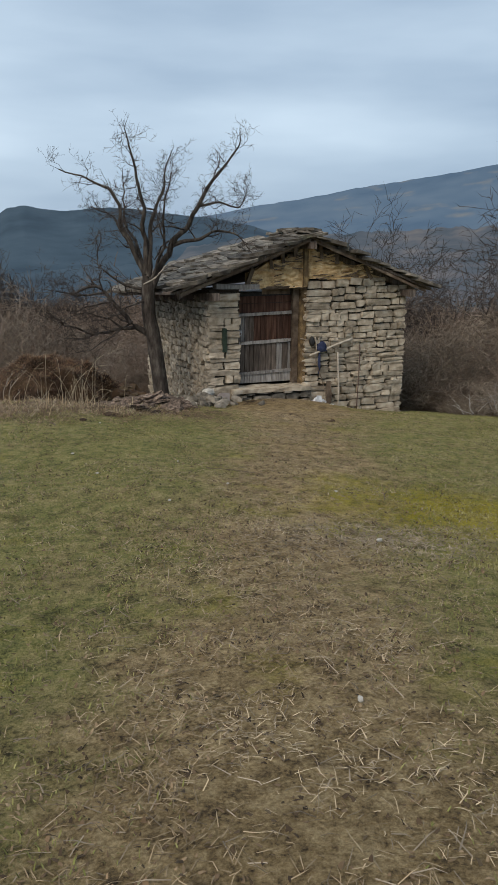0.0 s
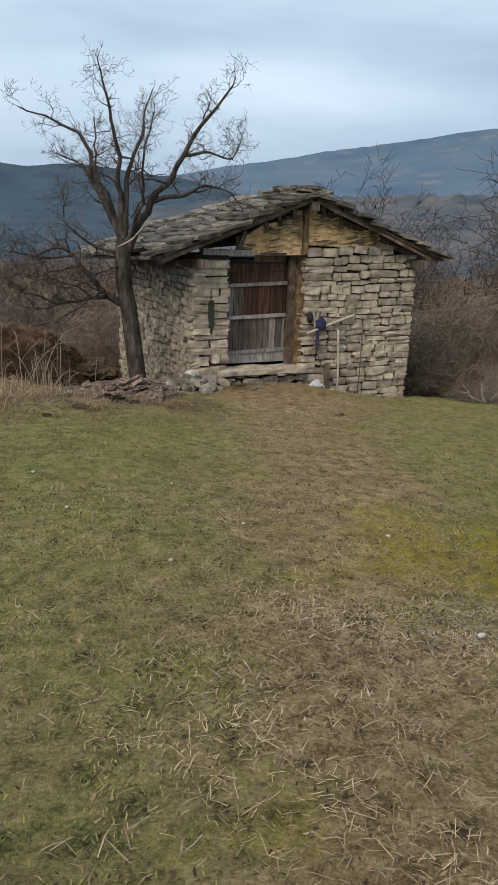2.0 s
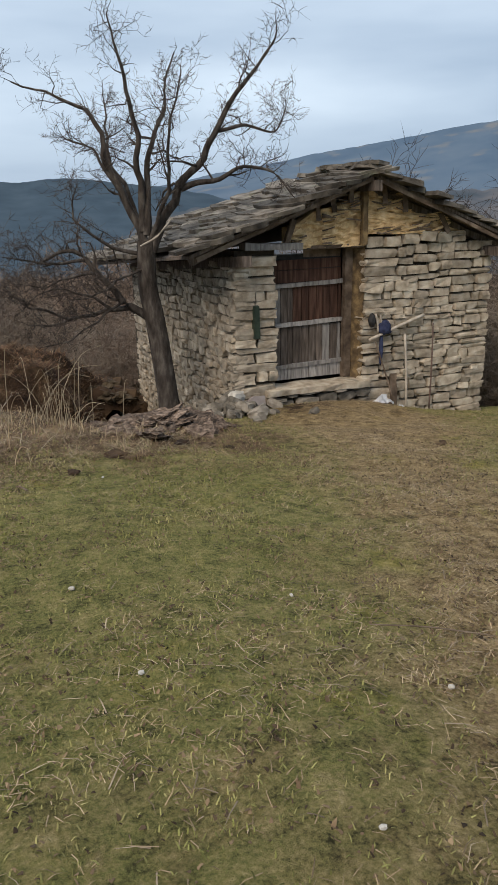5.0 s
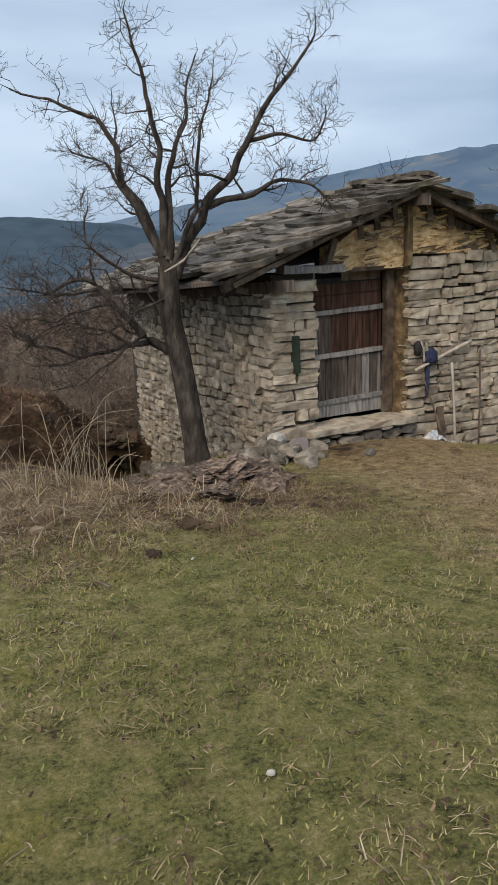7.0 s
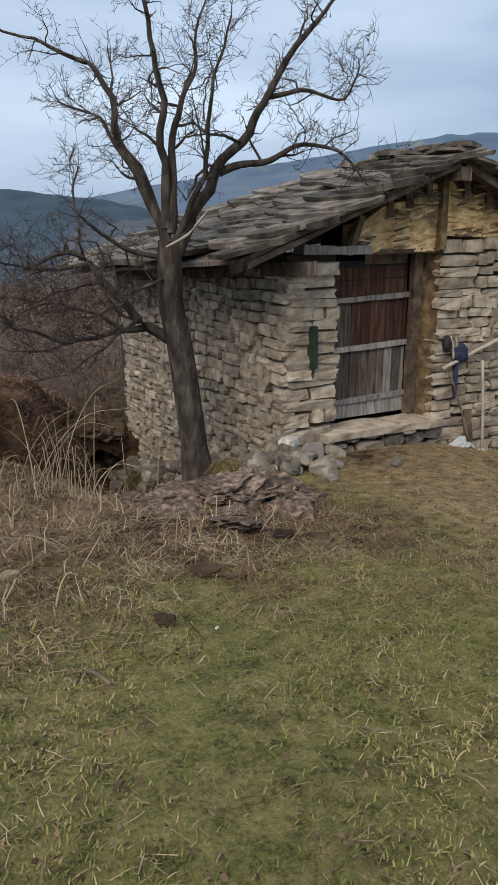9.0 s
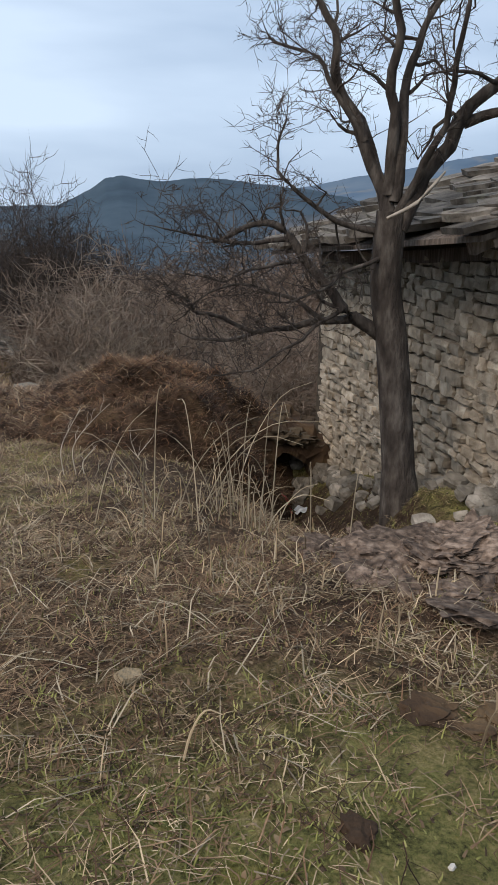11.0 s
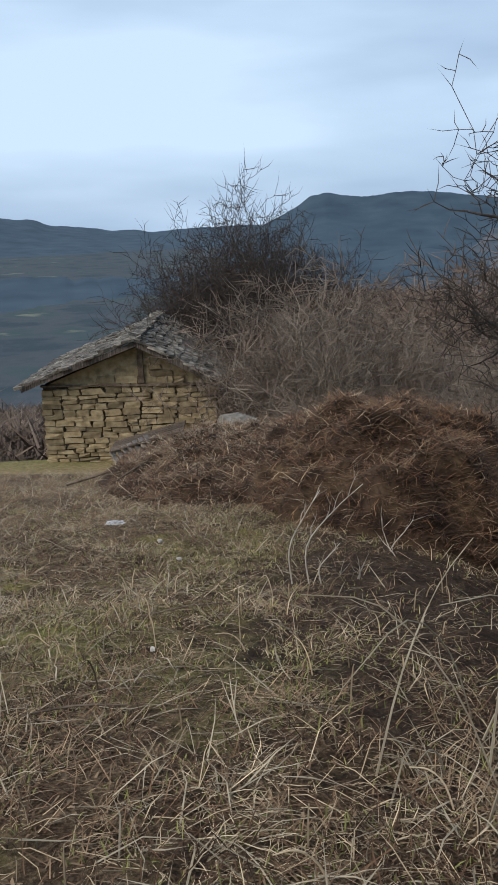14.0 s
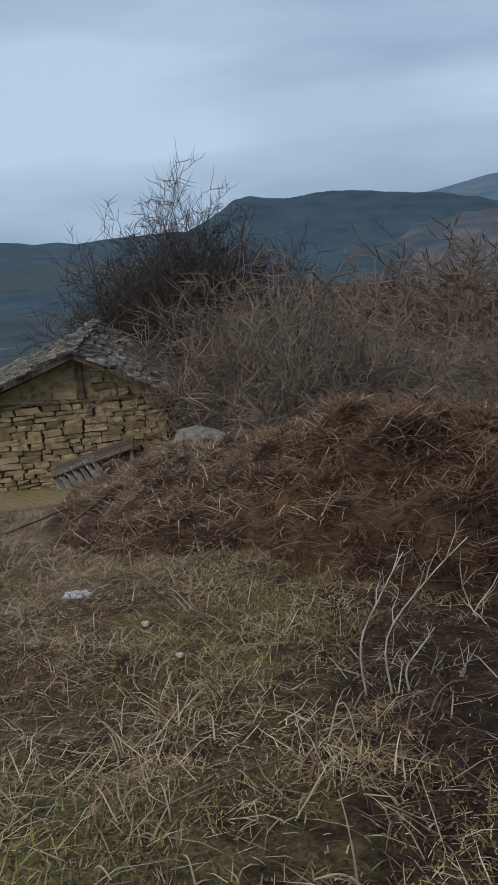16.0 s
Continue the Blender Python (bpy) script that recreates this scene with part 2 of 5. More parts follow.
    bp.inputs["Strength"].default_value, bp.inputs["Distance"].default_value = 1.0, 0.05
    l.new(noise_at(22, 8, 0.75), bp.inputs["Height"])
    l.new(bp.outputs[0], bsdf.inputs["Normal"])
    return m


M_GROUND = ground_material()

# ---- building blocks ----
WORLD = {}


def thing(name, place, label, category, group="", kind=""):
    ob = new(name)
    ob.matrix_basis = Matrix.Translation(place)
    ob.empty_display_size = 0.1
    WORLD[ob] = Matrix.Translation(place)
    return tagged(ob, label, category, group, kind)


def mesh_of(name, bm, material, smooth=False):
    me = bpy.data.meshes.new(name)
    bm.to_mesh(me)
    bm.free()
    me.materials.append(material)
    if smooth:
        me.shade_smooth()
    return me


def raw_mesh(name, verts, faces, material, smooth=False):
    me = bpy.data.meshes.new(name)
    me.from_pydata(verts, [], faces)
    me.materials.append(material)
    if smooth:
        me.shade_smooth()
    return me


def put(name, me, parent=None, m=None, label=""):
    """Links a mesh under a thing or a part; m is its pose in the world."""
    ob = new(name, me)
    if parent is not None:
        ob.parent = parent
        ob.matrix_parent_inverse = WORLD[parent].inverted()
    ob.matrix_basis = m if m is not None else Matrix()
    WORLD[ob] = ob.matrix_basis.copy()
    return tagged(ob, label)


def part(name, bm, material, parent, label="", smooth=False):
    return put(name, mesh_of(name, bm, material, smooth), parent, None, label)


def box(bm, lo, hi, turn=None, jitter=0.0, rng=None):
    """A box between two corners, optionally turned about its middle and with worn corners."""
    mid, half = (Vector(lo) + Vector(hi)) / 2, (Vector(hi) - Vector(lo)) / 2
    vs = []
    for sx, sy, sz in ((-1, -1, -1), (1, -1, -1), (1, 1, -1), (-1, 1, -1), (-1, -1, 1), (1, -1, 1), (1, 1, 1), (-1, 1, 1)):
        p = Vector((half.x * sx, half.y * sy, half.z * sz))
        if jitter:
            p += Vector([rng.uniform(-jitter, jitter) for _ in range(3)])
        vs.append(bm.verts.new(mid + (turn @ p if turn else p)))
    for f in ((3, 2, 1, 0), (4, 5, 6, 7), (0, 1, 5, 4), (1, 2, 6, 5), (2, 3, 7, 6), (3, 0, 4, 7)):
        bm.faces.new([vs[i] for i in f])
    return vs


def beam(bm, a, b, w, h, rng, jitter=0.008, cuts=4):
    """A rough squared timber from a to b, slightly bowed and uneven."""
    a, b = Vector(a), Vector(b)
    along = (b - a).normalized()
    side = along.cross(Vector((0, 0, 1)))
    side = side.normalized() if side.length > 0.05 else Vector((1, 0, 0))
    up = side.cross(along)
    rings = []
    for k in range(cuts + 1):
        p = a.lerp(b, k / cuts)
        rings.append([bm.verts.new(p + side * (sx * w / 2 + rng.uniform(-jitter, jitter)) + up * (sz * h / 2 + rng.uniform(-jitter, jitter))) for sx, sz in ((-1, -1), (1, -1), (1, 1), (-1, 1))])
    for r, q in zip(rings, rings[1:]):
        for i in range(4):
            bm.faces.new((r[i], r[(i + 1) % 4], q[(i + 1) % 4], q[i]))
    bm.faces.new(rings[0][::-1])
    bm.faces.new(rings[-1])


class Tubes:
    """Gathers tapered tubes into one mesh."""

    def __init__(self):
        self.verts, self.faces = [], []

    def add(self, points, radii, sides=5):
        rings, n = [], len(points)
        for k, p in enumerate(points):
            d = (points[min(k + 1, n - 1)] - points[max(k - 1, 0)]).normalized()
            u = d.orthogonal().normalized()
            v = d.cross(u)
            if radii[k] < 1e-4:
                self.verts.append(tuple(p))
                rings.append([len(self.verts) - 1])
                continue
            ring = []
            for i in range(sides):
                a = 2 * math.pi * i / sides
                self.verts.append(tuple(p + (u * math.cos(a) + v * math.sin(a)) * radii[k]))
                ring.append(len(self.verts) - 1)
            rings.append(ring)
        for r, q in zip(rings, rings[1:]):
            for i in range(len(r)):
                j = (i + 1) % len(r)
                self.faces.append((r[i], r[j], q[0]) if len(q) == 1 else (r[i], r[j], q[j], q[i]))

    def mesh(self, name, material, smooth=True):
        return raw_mesh(name, self.verts, self.faces, material, smooth)


def smooth_line(points, steps=4):
    """A Catmull-Rom line through a few control points."""
    p = [Vector(q) for q in points]
    p = [p[0] * 2 - p[1], *p, p[-1] * 2 - p[-2]]
    out = []
    for a, b, c, d in zip(p, p[1:], p[2:], p[3:]):
        for k in range(steps):
            t = k / steps
            out.append(0.5 * (2 * b + (c - a) * t + (2 * a - 5 * b + 4 * c - d) * t * t + (3 * b - a - 3 * c + d) * t**3))
    return out + [p[-2]]


def twig(tubes, rng, start, way, length, radius, depth, sides=3, crook=0.35, lift=0.15, spawn=3, least=0.0, fine=None):
    """A crooked twig that forks into finer ones."""
    n = max(3, int(length / 0.11)) if depth else 2
    n = min(n, 7)
    pts, d = [start.copy()], way.normalized()
    for _ in range(n):
        d = (d + Vector([rng.gauss(0, crook) for _ in range(3)]) * 0.6 + Vector((0, 0, lift)) * 0.3).normalized()
        pts.append(pts[-1] + d * (length / n))
    radii = [max(radius * (1 - 0.8 * k / n), least) for k in range(n)] + [0.0]
    tubes.add(pts, radii, sides)
    if depth > 0:
        for _ in range(spawn):
            k = rng.randint(1, n - 1)
            side = Vector([rng.gauss(0, 1) for _ in range(3)]).cross(d).normalized()
            twig(fine or tubes, rng, pts[k], (pts[k + 1] - pts[k]).normalized() * 0.6 + side * 0.8, length * rng.uniform(0.4, 0.7), radii[k] * 0.6, depth - 1, sides, crook, lift, spawn, least)


# ---- the ground's shape ----
def soft(v, a, b):
    t = np.clip((v - a) / (b - a), 0, 1)
    return t * t * (3 - 2 * t)


_ty = np.linspace(-80, 400, 4801)
_tp = np.interp(_ty, [-80, -40, -18, -14, -9.5, -5, -3, 0, 2, 4, 8, 12, 15, 18.5, 30, 60, 400], [4.5, 3.2, 1.75, 1.36, 0.87, 0.60, 0.42, -0.04, -0.50, -0.82, -1.75, -3.02, -3.95, -4.75, -8.2, -18, -95])
_tp = np.convolve(np.pad(_tp, 8, mode="edge"), np.ones(17) / 17, "valid")


def base_z(x, y):
    x, y = np.asarray(x, float), np.asarray(y, float)
    z = np.interp(y, _ty, _tp)
    wooded = np.interp(y, [8, 18.5, 40, 130, 400], [-1.75, -3.3, -5.2, -13, -95])
    z = z + (wooded - z) * soft(y, 8, 12) * soft(x + 0.05 * y, -2.5, 2.0 + 0.15 * np.clip(y, 0, 80))
    z = z - 0.105 * np.clip(x + 3, 0, 12) * (1 - 0.6 * soft(y, 10, 30)) - 0.05 * np.clip(x - 9, 0, 60) - 0.2 * np.clip(x - 69, 0, 330) - 0.02 * np.clip(-x - 12, 0, 400)
    z = z + 0.22 * np.exp(-(((x - 1.4) / 1.1) ** 2) - ((y + 0.4) / 0.9) ** 2)
    z = z - 0.95 * np.exp(-(((x + 1.3 - 0.42 * soft(y, 1, 4)) / 0.75) ** 2)) * soft(y, -1.1, 1.5) * (1 - soft(y, 4.5, 5.4))
    z = z + 0.30 * np.exp(-(((x + 0.66) / 0.4) ** 2) - ((y - 0.45) / 0.5) ** 2)
    z = z + 0.06 * np.exp(-(((x + 1.6) / 0.7) ** 2) - ((y + 2.0) / 0.6) ** 2)
    z = z - 0.20 * np.exp(-(((x + 1.65) / 0.7) ** 2) - ((y + 0.3) / 0.8) ** 2)
    far = soft(np.hypot(x, y), 350, 700)
    return np.maximum(z, -96) * (1 - far) - 96 * far


def heap_z(x, y):
    """Height of the straw heap above the ground."""
    x, y = np.asarray(x, float), np.asarray(y, float)
    a = np.clip(1 - ((x + 2.3) / 1.95) ** 2 - ((y - 5.7) / 3.0) ** 2, 0, 1)
    b = np.clip(1 - ((x + 4.0) / 2.3) ** 2 - ((y - 8.2) / 4.0) ** 2, 0, 1)
    return np.maximum(1.02 * a**0.75, 0.66 * b**1.0)


def lumps(x, y, amount=1.0):
    return amount * np.array([noise.noise((u * 1.1, v * 1.1, 0.3)) * 0.045 + noise.noise((u * 4.3, v * 4.3, 2.1)) * 0.018 for u, v in zip(np.ravel(x), np.ravel(y))]).reshape(np.shape(x))


def at_ground(x, y):
    return float(base_z(x, y)) + float(lumps(np.array([x]), np.array([y]))[0])


def gauss(x, y, cx, cy, rx, ry):
    return np.exp(-(((x - cx) / rx) ** 2) - ((y - cy) / ry) ** 2)


def covers(x, y):
    """How much of each kind of cover grows at a place, and how strong the far haze tint is."""
    line = -3.4 + 0.43 * (y + 12)
    green = 0.68 - 0.40 * np.exp(-(((x - line) / 0.95) ** 2)) - 0.10 * gauss(x, y, -3.6, -12.2, 1.4, 1.6) + 0.08 * gauss(x, y, -1.6, -11, 0.9, 1.5) - 0.3 * gauss(x, y, 1.2, -1.6, 1.8, 1.5)
    green = green + 0.12 * gauss(x, y, -2.4, -4.8, 1.2, 1.3) - 0.36 * soft(y, -4.2, -2.6) * (1 - soft(x, -2.0, 0.0)) * (1 - soft(y, 9, 12)) + 0.22 * gauss(x, y, -4.05, 2.5, 0.6, 1.0) + 0.3 * gauss(x, y, -3.8, 0.2, 0.5, 0.5) + 0.2 * gauss(x, y, -5.0, 0.6, 0.6, 0.9) - 0.34 * gauss(x, y, -8.0, 14.0, 5.0, 4.5) + 0.35 * gauss(x, y, -1.1, 1.4, 0.35, 0.5)
    moss = 0.30 + 0.36 * gauss(x, y, -0.9, -8.3, 0.85, 1.0) + 0.36 * gauss(x, y, 0.4, -8.9, 1.0, 0.8) + 0.35 * gauss(x, y, -0.7, -10.4, 0.5, 0.8) + 0.14 * gauss(x, y, -4.4, 2.7, 0.7, 1.0) 
    dirt = 0.28 + 0.14 * gauss(x, y, -1.7, -9.3, 0.9, 0.4) + 0.6 * gauss(x, y, -0.9, 3.0, 0.8, 2.4) + 0.3 * gauss(x, y, 0.7, -0.5, 0.7, 0.4) + 1.0 * gauss(x, y, -2.85, 1.4, 1.0, 2.2) + 0.3 * gauss(x, y, -5.2, -1.6, 0.5, 1.2) + 0.34 * gauss(x, y, -1.25, 1.6, 0.7, 1.8) + 0.3 * gauss(x, y, -2.1, -2.4, 1.0, 0.6)
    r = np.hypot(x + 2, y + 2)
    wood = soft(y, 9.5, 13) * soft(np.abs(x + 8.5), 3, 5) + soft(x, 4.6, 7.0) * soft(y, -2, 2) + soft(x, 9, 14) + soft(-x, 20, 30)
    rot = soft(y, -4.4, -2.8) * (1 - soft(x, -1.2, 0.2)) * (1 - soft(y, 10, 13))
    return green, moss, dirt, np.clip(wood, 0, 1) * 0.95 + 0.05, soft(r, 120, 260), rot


def spread(lo, hi, step, growth, end):
    """Coordinates that are dense between lo and hi and widen towards the horizon."""
    mid = list(np.arange(lo, hi, step))
    out, s, v = [], step, hi
    while v < end:
        out.append(v)
        s *= growth
        v += s
    neg, s, v = [], step, lo
    while v > -end:
        s *= growth
        v -= s
        neg.append(v)
    return np.array(neg[::-1] + mid + out)


gx, gy = spread(-8.0, 5.0, 0.11, 1.17, 4600), spread(-14.5, 7.0, 0.11, 1.17, 4600)
GX, GY = np.meshgrid(gx, gy)
near = (1 - soft(np.hypot(GX + 2, GY + 3), 20, 40))
GZ = base_z(GX, GY) + lumps(GX, GY) * near
nx, ny = len(gx), len(gy)
idx = np.arange(nx * ny).reshape(ny, nx)
quads = np.stack([idx[:-1, :-1], idx[:-1, 1:], idx[1:, 1:], idx[1:, :-1]], -1).reshape(-1, 4)
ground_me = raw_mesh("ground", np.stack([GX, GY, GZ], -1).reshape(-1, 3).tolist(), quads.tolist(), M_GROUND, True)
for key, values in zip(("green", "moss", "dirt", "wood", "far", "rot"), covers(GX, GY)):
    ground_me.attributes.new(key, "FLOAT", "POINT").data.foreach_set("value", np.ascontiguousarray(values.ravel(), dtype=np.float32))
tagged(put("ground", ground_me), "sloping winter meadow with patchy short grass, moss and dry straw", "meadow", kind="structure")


# ---- distance: hills and mountains ----
def ridge(name, profile, distance, depth, foot, material, label, seed, rough):
    """A range of hills: a crest by bearing and height angle, with spurs that run down to the valley."""
    az = np.linspace(profile[0][0], profile[-1][0], 260)
    top = np.interp(az, [p[0] for p in profile], [p[1] for p in profile])
    verts, faces, rows = [], [], 14
    for j in range(rows + 1):
        f = j / rows
        for k, (a, e) in enumerate(zip(az, top)):
            crest = 2.2 + distance * math.tan(radians(e)) + rough * noise.noise((a * 0.9, seed, 0)) * (1 - f) ** 2 + 0.3 * rough * noise.noise((a * 4, seed, 3)) * max(0.0, 1 - 4 * f)
            d = distance - depth * f
            spur = noise.fractal((a * 0.35, f * 2.2, seed), 1.0, 2.0, 5) * rough * 2.6 * f
            z = crest * (1 - f) ** 1.25 + foot * (1 - (1 - f) ** 1.25) + spur * (1 - f)
            verts.append((-4 + d * math.sin(radians(a)), d * math.cos(radians(a)), z))
    n = len(az)
    for j in range(rows):
        for k in range(n - 1):
            faces.append((j * n + k, j * n + k + 1, (j + 1) * n + k + 1, (j + 1) * n + k))
    tagged(put(name, raw_mesh(name, verts, faces, material, True)), label, "mountain", kind="structure")


# the ranges get their haze from the blue in their materials
ridge("mountain", [(8, -1.5), (14, 0.4), (18, 1.1), (21, 1.7), (25, 2.3), (28, 2.9), (33, 3.6), (37, 4.3), (42, 4.9), (52, 5.2), (70, 4.0), (95, 2.5)], 4100, 1700, -110, M_MOUNT, "long mountain range under low cloud, haze blue in its colour", 3.1, 9)
ridge("mountain", [(-95, 1.5), (-60, 1.8), (-35, 1.2), (-20, 0.7), (-16, 0.25), (-13, -0.25), (-8, -0.65), (0, -0.4), (6, -0.6)], 4100, 1700, -110, M_HILL, "wooded range at the edge of the plain, coloured dark haze blue", 8.7, 15)
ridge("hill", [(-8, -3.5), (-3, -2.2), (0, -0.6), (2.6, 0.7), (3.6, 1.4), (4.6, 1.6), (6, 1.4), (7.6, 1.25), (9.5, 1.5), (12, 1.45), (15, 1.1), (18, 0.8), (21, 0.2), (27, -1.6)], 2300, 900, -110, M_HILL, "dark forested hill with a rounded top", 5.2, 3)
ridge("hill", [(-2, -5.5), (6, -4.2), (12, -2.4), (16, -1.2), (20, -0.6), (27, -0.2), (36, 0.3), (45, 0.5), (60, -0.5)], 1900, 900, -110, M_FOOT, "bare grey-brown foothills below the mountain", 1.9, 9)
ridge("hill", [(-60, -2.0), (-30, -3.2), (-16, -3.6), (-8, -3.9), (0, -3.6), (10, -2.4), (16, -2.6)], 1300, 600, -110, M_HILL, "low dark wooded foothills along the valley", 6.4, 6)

# ---- stones ----
def stone_meshes(count, material, seed, square=0.72, name="stone"):
    """Hewn, weathered blocks in a unit cube: flat faces with broken, rounded edges."""
    rng, out = random.Random(seed), []
    for _ in range(count):
        bm = bmesh.new()
        bmesh.ops.create_cube(bm, size=1.0)
        bmesh.ops.subdivide_edges(bm, edges=bm.edges[:], cuts=1, use_grid_fill=True)
        for v in bm.verts:
            away = sum(abs(c) > 0.4 for c in v.co)
            v.co *= (1.0, 1.0, 0.93 + rng.uniform(-0.05, 0.05), square + 0.13 + rng.uniform(-0.08, 0.06))[away]
            v.co += Vector([rng.uniform(-0.062, 0.062) for _ in range(3)])
        out.append(mesh_of(name, bm, material))
    return out


STONES = stone_meshes(14, M_STONE, 11, 0.78)
STONES_WARM = stone_meshes(10, M_STONE_WARM, 12, 0.78)
RUBBLE = stone_meshes(8, M_RUBBLE, 13, 0.66)


def lay_stones(parent, rng, origin, along, out, length, low, high, meshes, course=(0.09, 0.19), width=(0.14, 0.5), quoins=(False, False), skip=None, limit=300, proud=0.05):
    """Rough courses of stones on a wall face; those past the limit are joined into one part."""
    along, out, up = Vector(along).normalized(), Vector(out).normalized(), Vector((0, 0, 1))
    frame_m = Matrix((along, out, up)).transposed().to_4x4()
    z, rows = low, []
    while z < high - 0.03:
        h = min(rng.uniform(*course), high - z)
        u, row = rng.uniform(-0.05, 0.0), 0
        first = True
        while u < length:
            w = rng.uniform(*width) * (0.75 + h * 2.2)
            if quoins[0] and first:
                w = rng.choice((0.32, 0.55))
            if length - u - w < 0.12:
                w = length - u + (0.02 if quoins[1] else 0.0)
            first = False
            if skip is None or not skip(u, u + w, z, z + h):
                split = h > 0.14 and w < 0.3 and rng.random() < 0.3
                for k in range(2 if split else 1):
                    hh = h / (2 if split else 1)
                    d = rng.uniform(0.17, 0.24)
                    sag = 0.03 * math.sin(u * 1.9 + z * 3) + 0.012 * math.sin(u * 6.1 + z * 5)
                    place = Vector(origin) + along * (u + w / 2) + up * (z + hh * (k + 0.5) + sag) + out * (proud - d / 2 + rng.uniform(-0.035, 0.025))
                    m = Matrix.Translation(place) @ frame_m @ pose(0, 0, 0, rng.uniform(-4, 4), rng.uniform(-3.4, 3.4), rng.uniform(-4, 4)) @ Matrix.Diagonal((w * 0.985 + 0.004, d, hh * rng.uniform(0.90, 1.06), 1))
                    rows.append((m, rng.choice(meshes)))
            u += w + rng.uniform(0.004, 0.02)
        z += h + rng.uniform(0.0, 0.01)
    rest_v, rest_f = [], []
    rng.shuffle(rows) if len(rows) > limit else None
    for k, (m, me) in enumerate(rows):
        if k < limit:
            put("stone", me, parent, m)
        else:
            b = len(rest_v)
            rest_v += [tuple(m @ v.co) for v in me.vertices]
            rest_f += [tuple(b + i for i in p.vertices) for p in me.polygons]
    if rest_v:
        tagged(put("stonework", raw_mesh("stonework", rest_v, rest_f, meshes[0].materials[0]), parent), kind="stuff")


def slab_meshes(count, material, seed, thick=0.05, name="slate"):
    """Irregular split slabs about one metre across before scaling."""
    rng, out = random.Random(seed), []
    for _ in range(count):
        n = rng.randint(6, 9)
        bm = bmesh.new()
        ring = []
        for k in range(n):
            a = 2 * math.pi * (k + rng.uniform(-0.25, 0.25)) / n
            s = 1 / max(abs(math.cos(a)), abs(math.sin(a)), 0.75)
            r = 0.5 * s * rng.uniform(0.86, 1.05)
            ring.append((r * math.cos(a), r * math.sin(a)))
        lo = [bm.verts.new((x * 0.97, y * 0.97, -thick / 2 + rng.uniform(-0.006, 0.006))) for x, y in ring]
        hi = [bm.verts.new((x, y, thick / 2 + rng.uniform(-0.008, 0.008))) for x, y in ring]
        c = bm.verts.new((0, 0, thick / 2 + rng.uniform(0, 0.012)))
        bm.faces.new(lo[::-1])
        for k in range(n):
            j = (k + 1) % n
            bm.faces.new((lo[k], lo[j], hi[j], hi[k]))
            bm.faces.new((hi[k], hi[j], c))
        out.append(mesh_of(name, bm, material))
    return out


SLATES = slab_meshes(10, M_SLATE, 21, 0.062)


def lay_slates(parent, rng, ridge_at, eave_at, y0, y1, meshes, step=0.17, size=(0.26, 0.8), deep=(0.36, 0.56), sag=0.05, hip=None, sink=0.0):
    """Overlapping courses of slabs from the eave up to the ridge on one slope."""
    rx, rz = ridge_at
    ex, ez = eave_at
    run = math.hypot(rx - ex, rz - ez)
    tilt = math.atan2(rz - ez, rx - ex)
    n = int(run / step) + 1
    for k in range(n + 1):
        f = min(k * step / run, 0.99)
        y = y0 + rng.uniform(-0.10, 0.10)
        end = y1 if hip is None else y1 + (hip - y1) * f
        while y < end:
            w = rng.uniform(*size)
            cx, cz = ex + (rx - ex) * f, ez + (rz - ez) * f
            dip = -sag * math.sin(math.pi * f) * (0.6 + 0.4 * math.sin(y * 1.3))
            if math.hypot(cx - 0.12 + 0.96, y + w / 2 - 0.73) < 0.12 + w * 0.55:
                y += w * 0.5
                continue
            m = Matrix.Translation((cx, y + w / 2, cz + dip - sink * max(0.0, y) * (1 - f) + 0.055 + rng.uniform(-0.012, 0.025))) @ Matrix.Rotation(-tilt, 4, "Y") @ pose(0, 0, 0, rng.uniform(-4.5, 4.5), rng.uniform(6, 11) * (1 if rx > ex else -1), rng.uniform(-8, 8)) @ Matrix.Diagonal((rng.uniform(*deep), w * 1.1, rng.uniform(0.6, 1.2), 1))
            put("slate", rng.choice(meshes), parent, m)
            y += w * rng.uniform(0.8, 0.98)


# ---- the stone barn ----
rng = random.Random(41)
barn = thing("stone_barn", (2.1, 2.5, -0.9), "small old stone barn with slab roof and ochre clay gable", "barn")
RIDGE, EAVE_L, EAVE_R = (1.95, 2.80), (-0.70, 1.84), (4.62, 1.80)
SINK = 0.085  # the left eave sinks towards the back


def roof_z(x):
    if x < RIDGE[0]:
        return EAVE_L[1] + (x - EAVE_L[0]) / (RIDGE[0] - EAVE_L[0]) * (RIDGE[1] - EAVE_L[1])
    return EAVE_R[1] + (x - EAVE_R[0]) / (RIDGE[0] - EAVE_R[0]) * (RIDGE[1] - EAVE_R[1])


bm = bmesh.new()
box(bm, (0.03, 0.05, -1.9), (0.62, 0.55, 1.84))
box(bm, (2.02, 0.05, -1.9), (4.17, 0.55, 1.84))
box(bm, (0.62, 0.05, -1.9), (2.02, 0.55, -0.16))
wall_front = part("front_wall", bm, M_MORTAR, barn, "dry-laid stone wall with earth joints")
bm = bmesh.new()
vs = box(bm, (0.05, 0.55, -2.6), (0.55, 4.95, 1.80))
for v in vs[6:]:
    v.co.z -= SINK * 4.9
wall_left = part("side_wall", bm, M_MORTAR, barn, "long side wall of rough pale stones")
bm = bmesh.new()
box(bm, (3.65, 0.55, -2.6), (4.15, 4.95, 1.84))
wall_right = part("side_wall", bm, M_MORTAR, barn)
bm = bmesh.new()
box(bm, (0.05, 4.95, -3.0), (4.15, 5.4, 1.38))
wall_back = part("back_wall", bm, M_MORTAR, barn)
bm = bmesh.new()
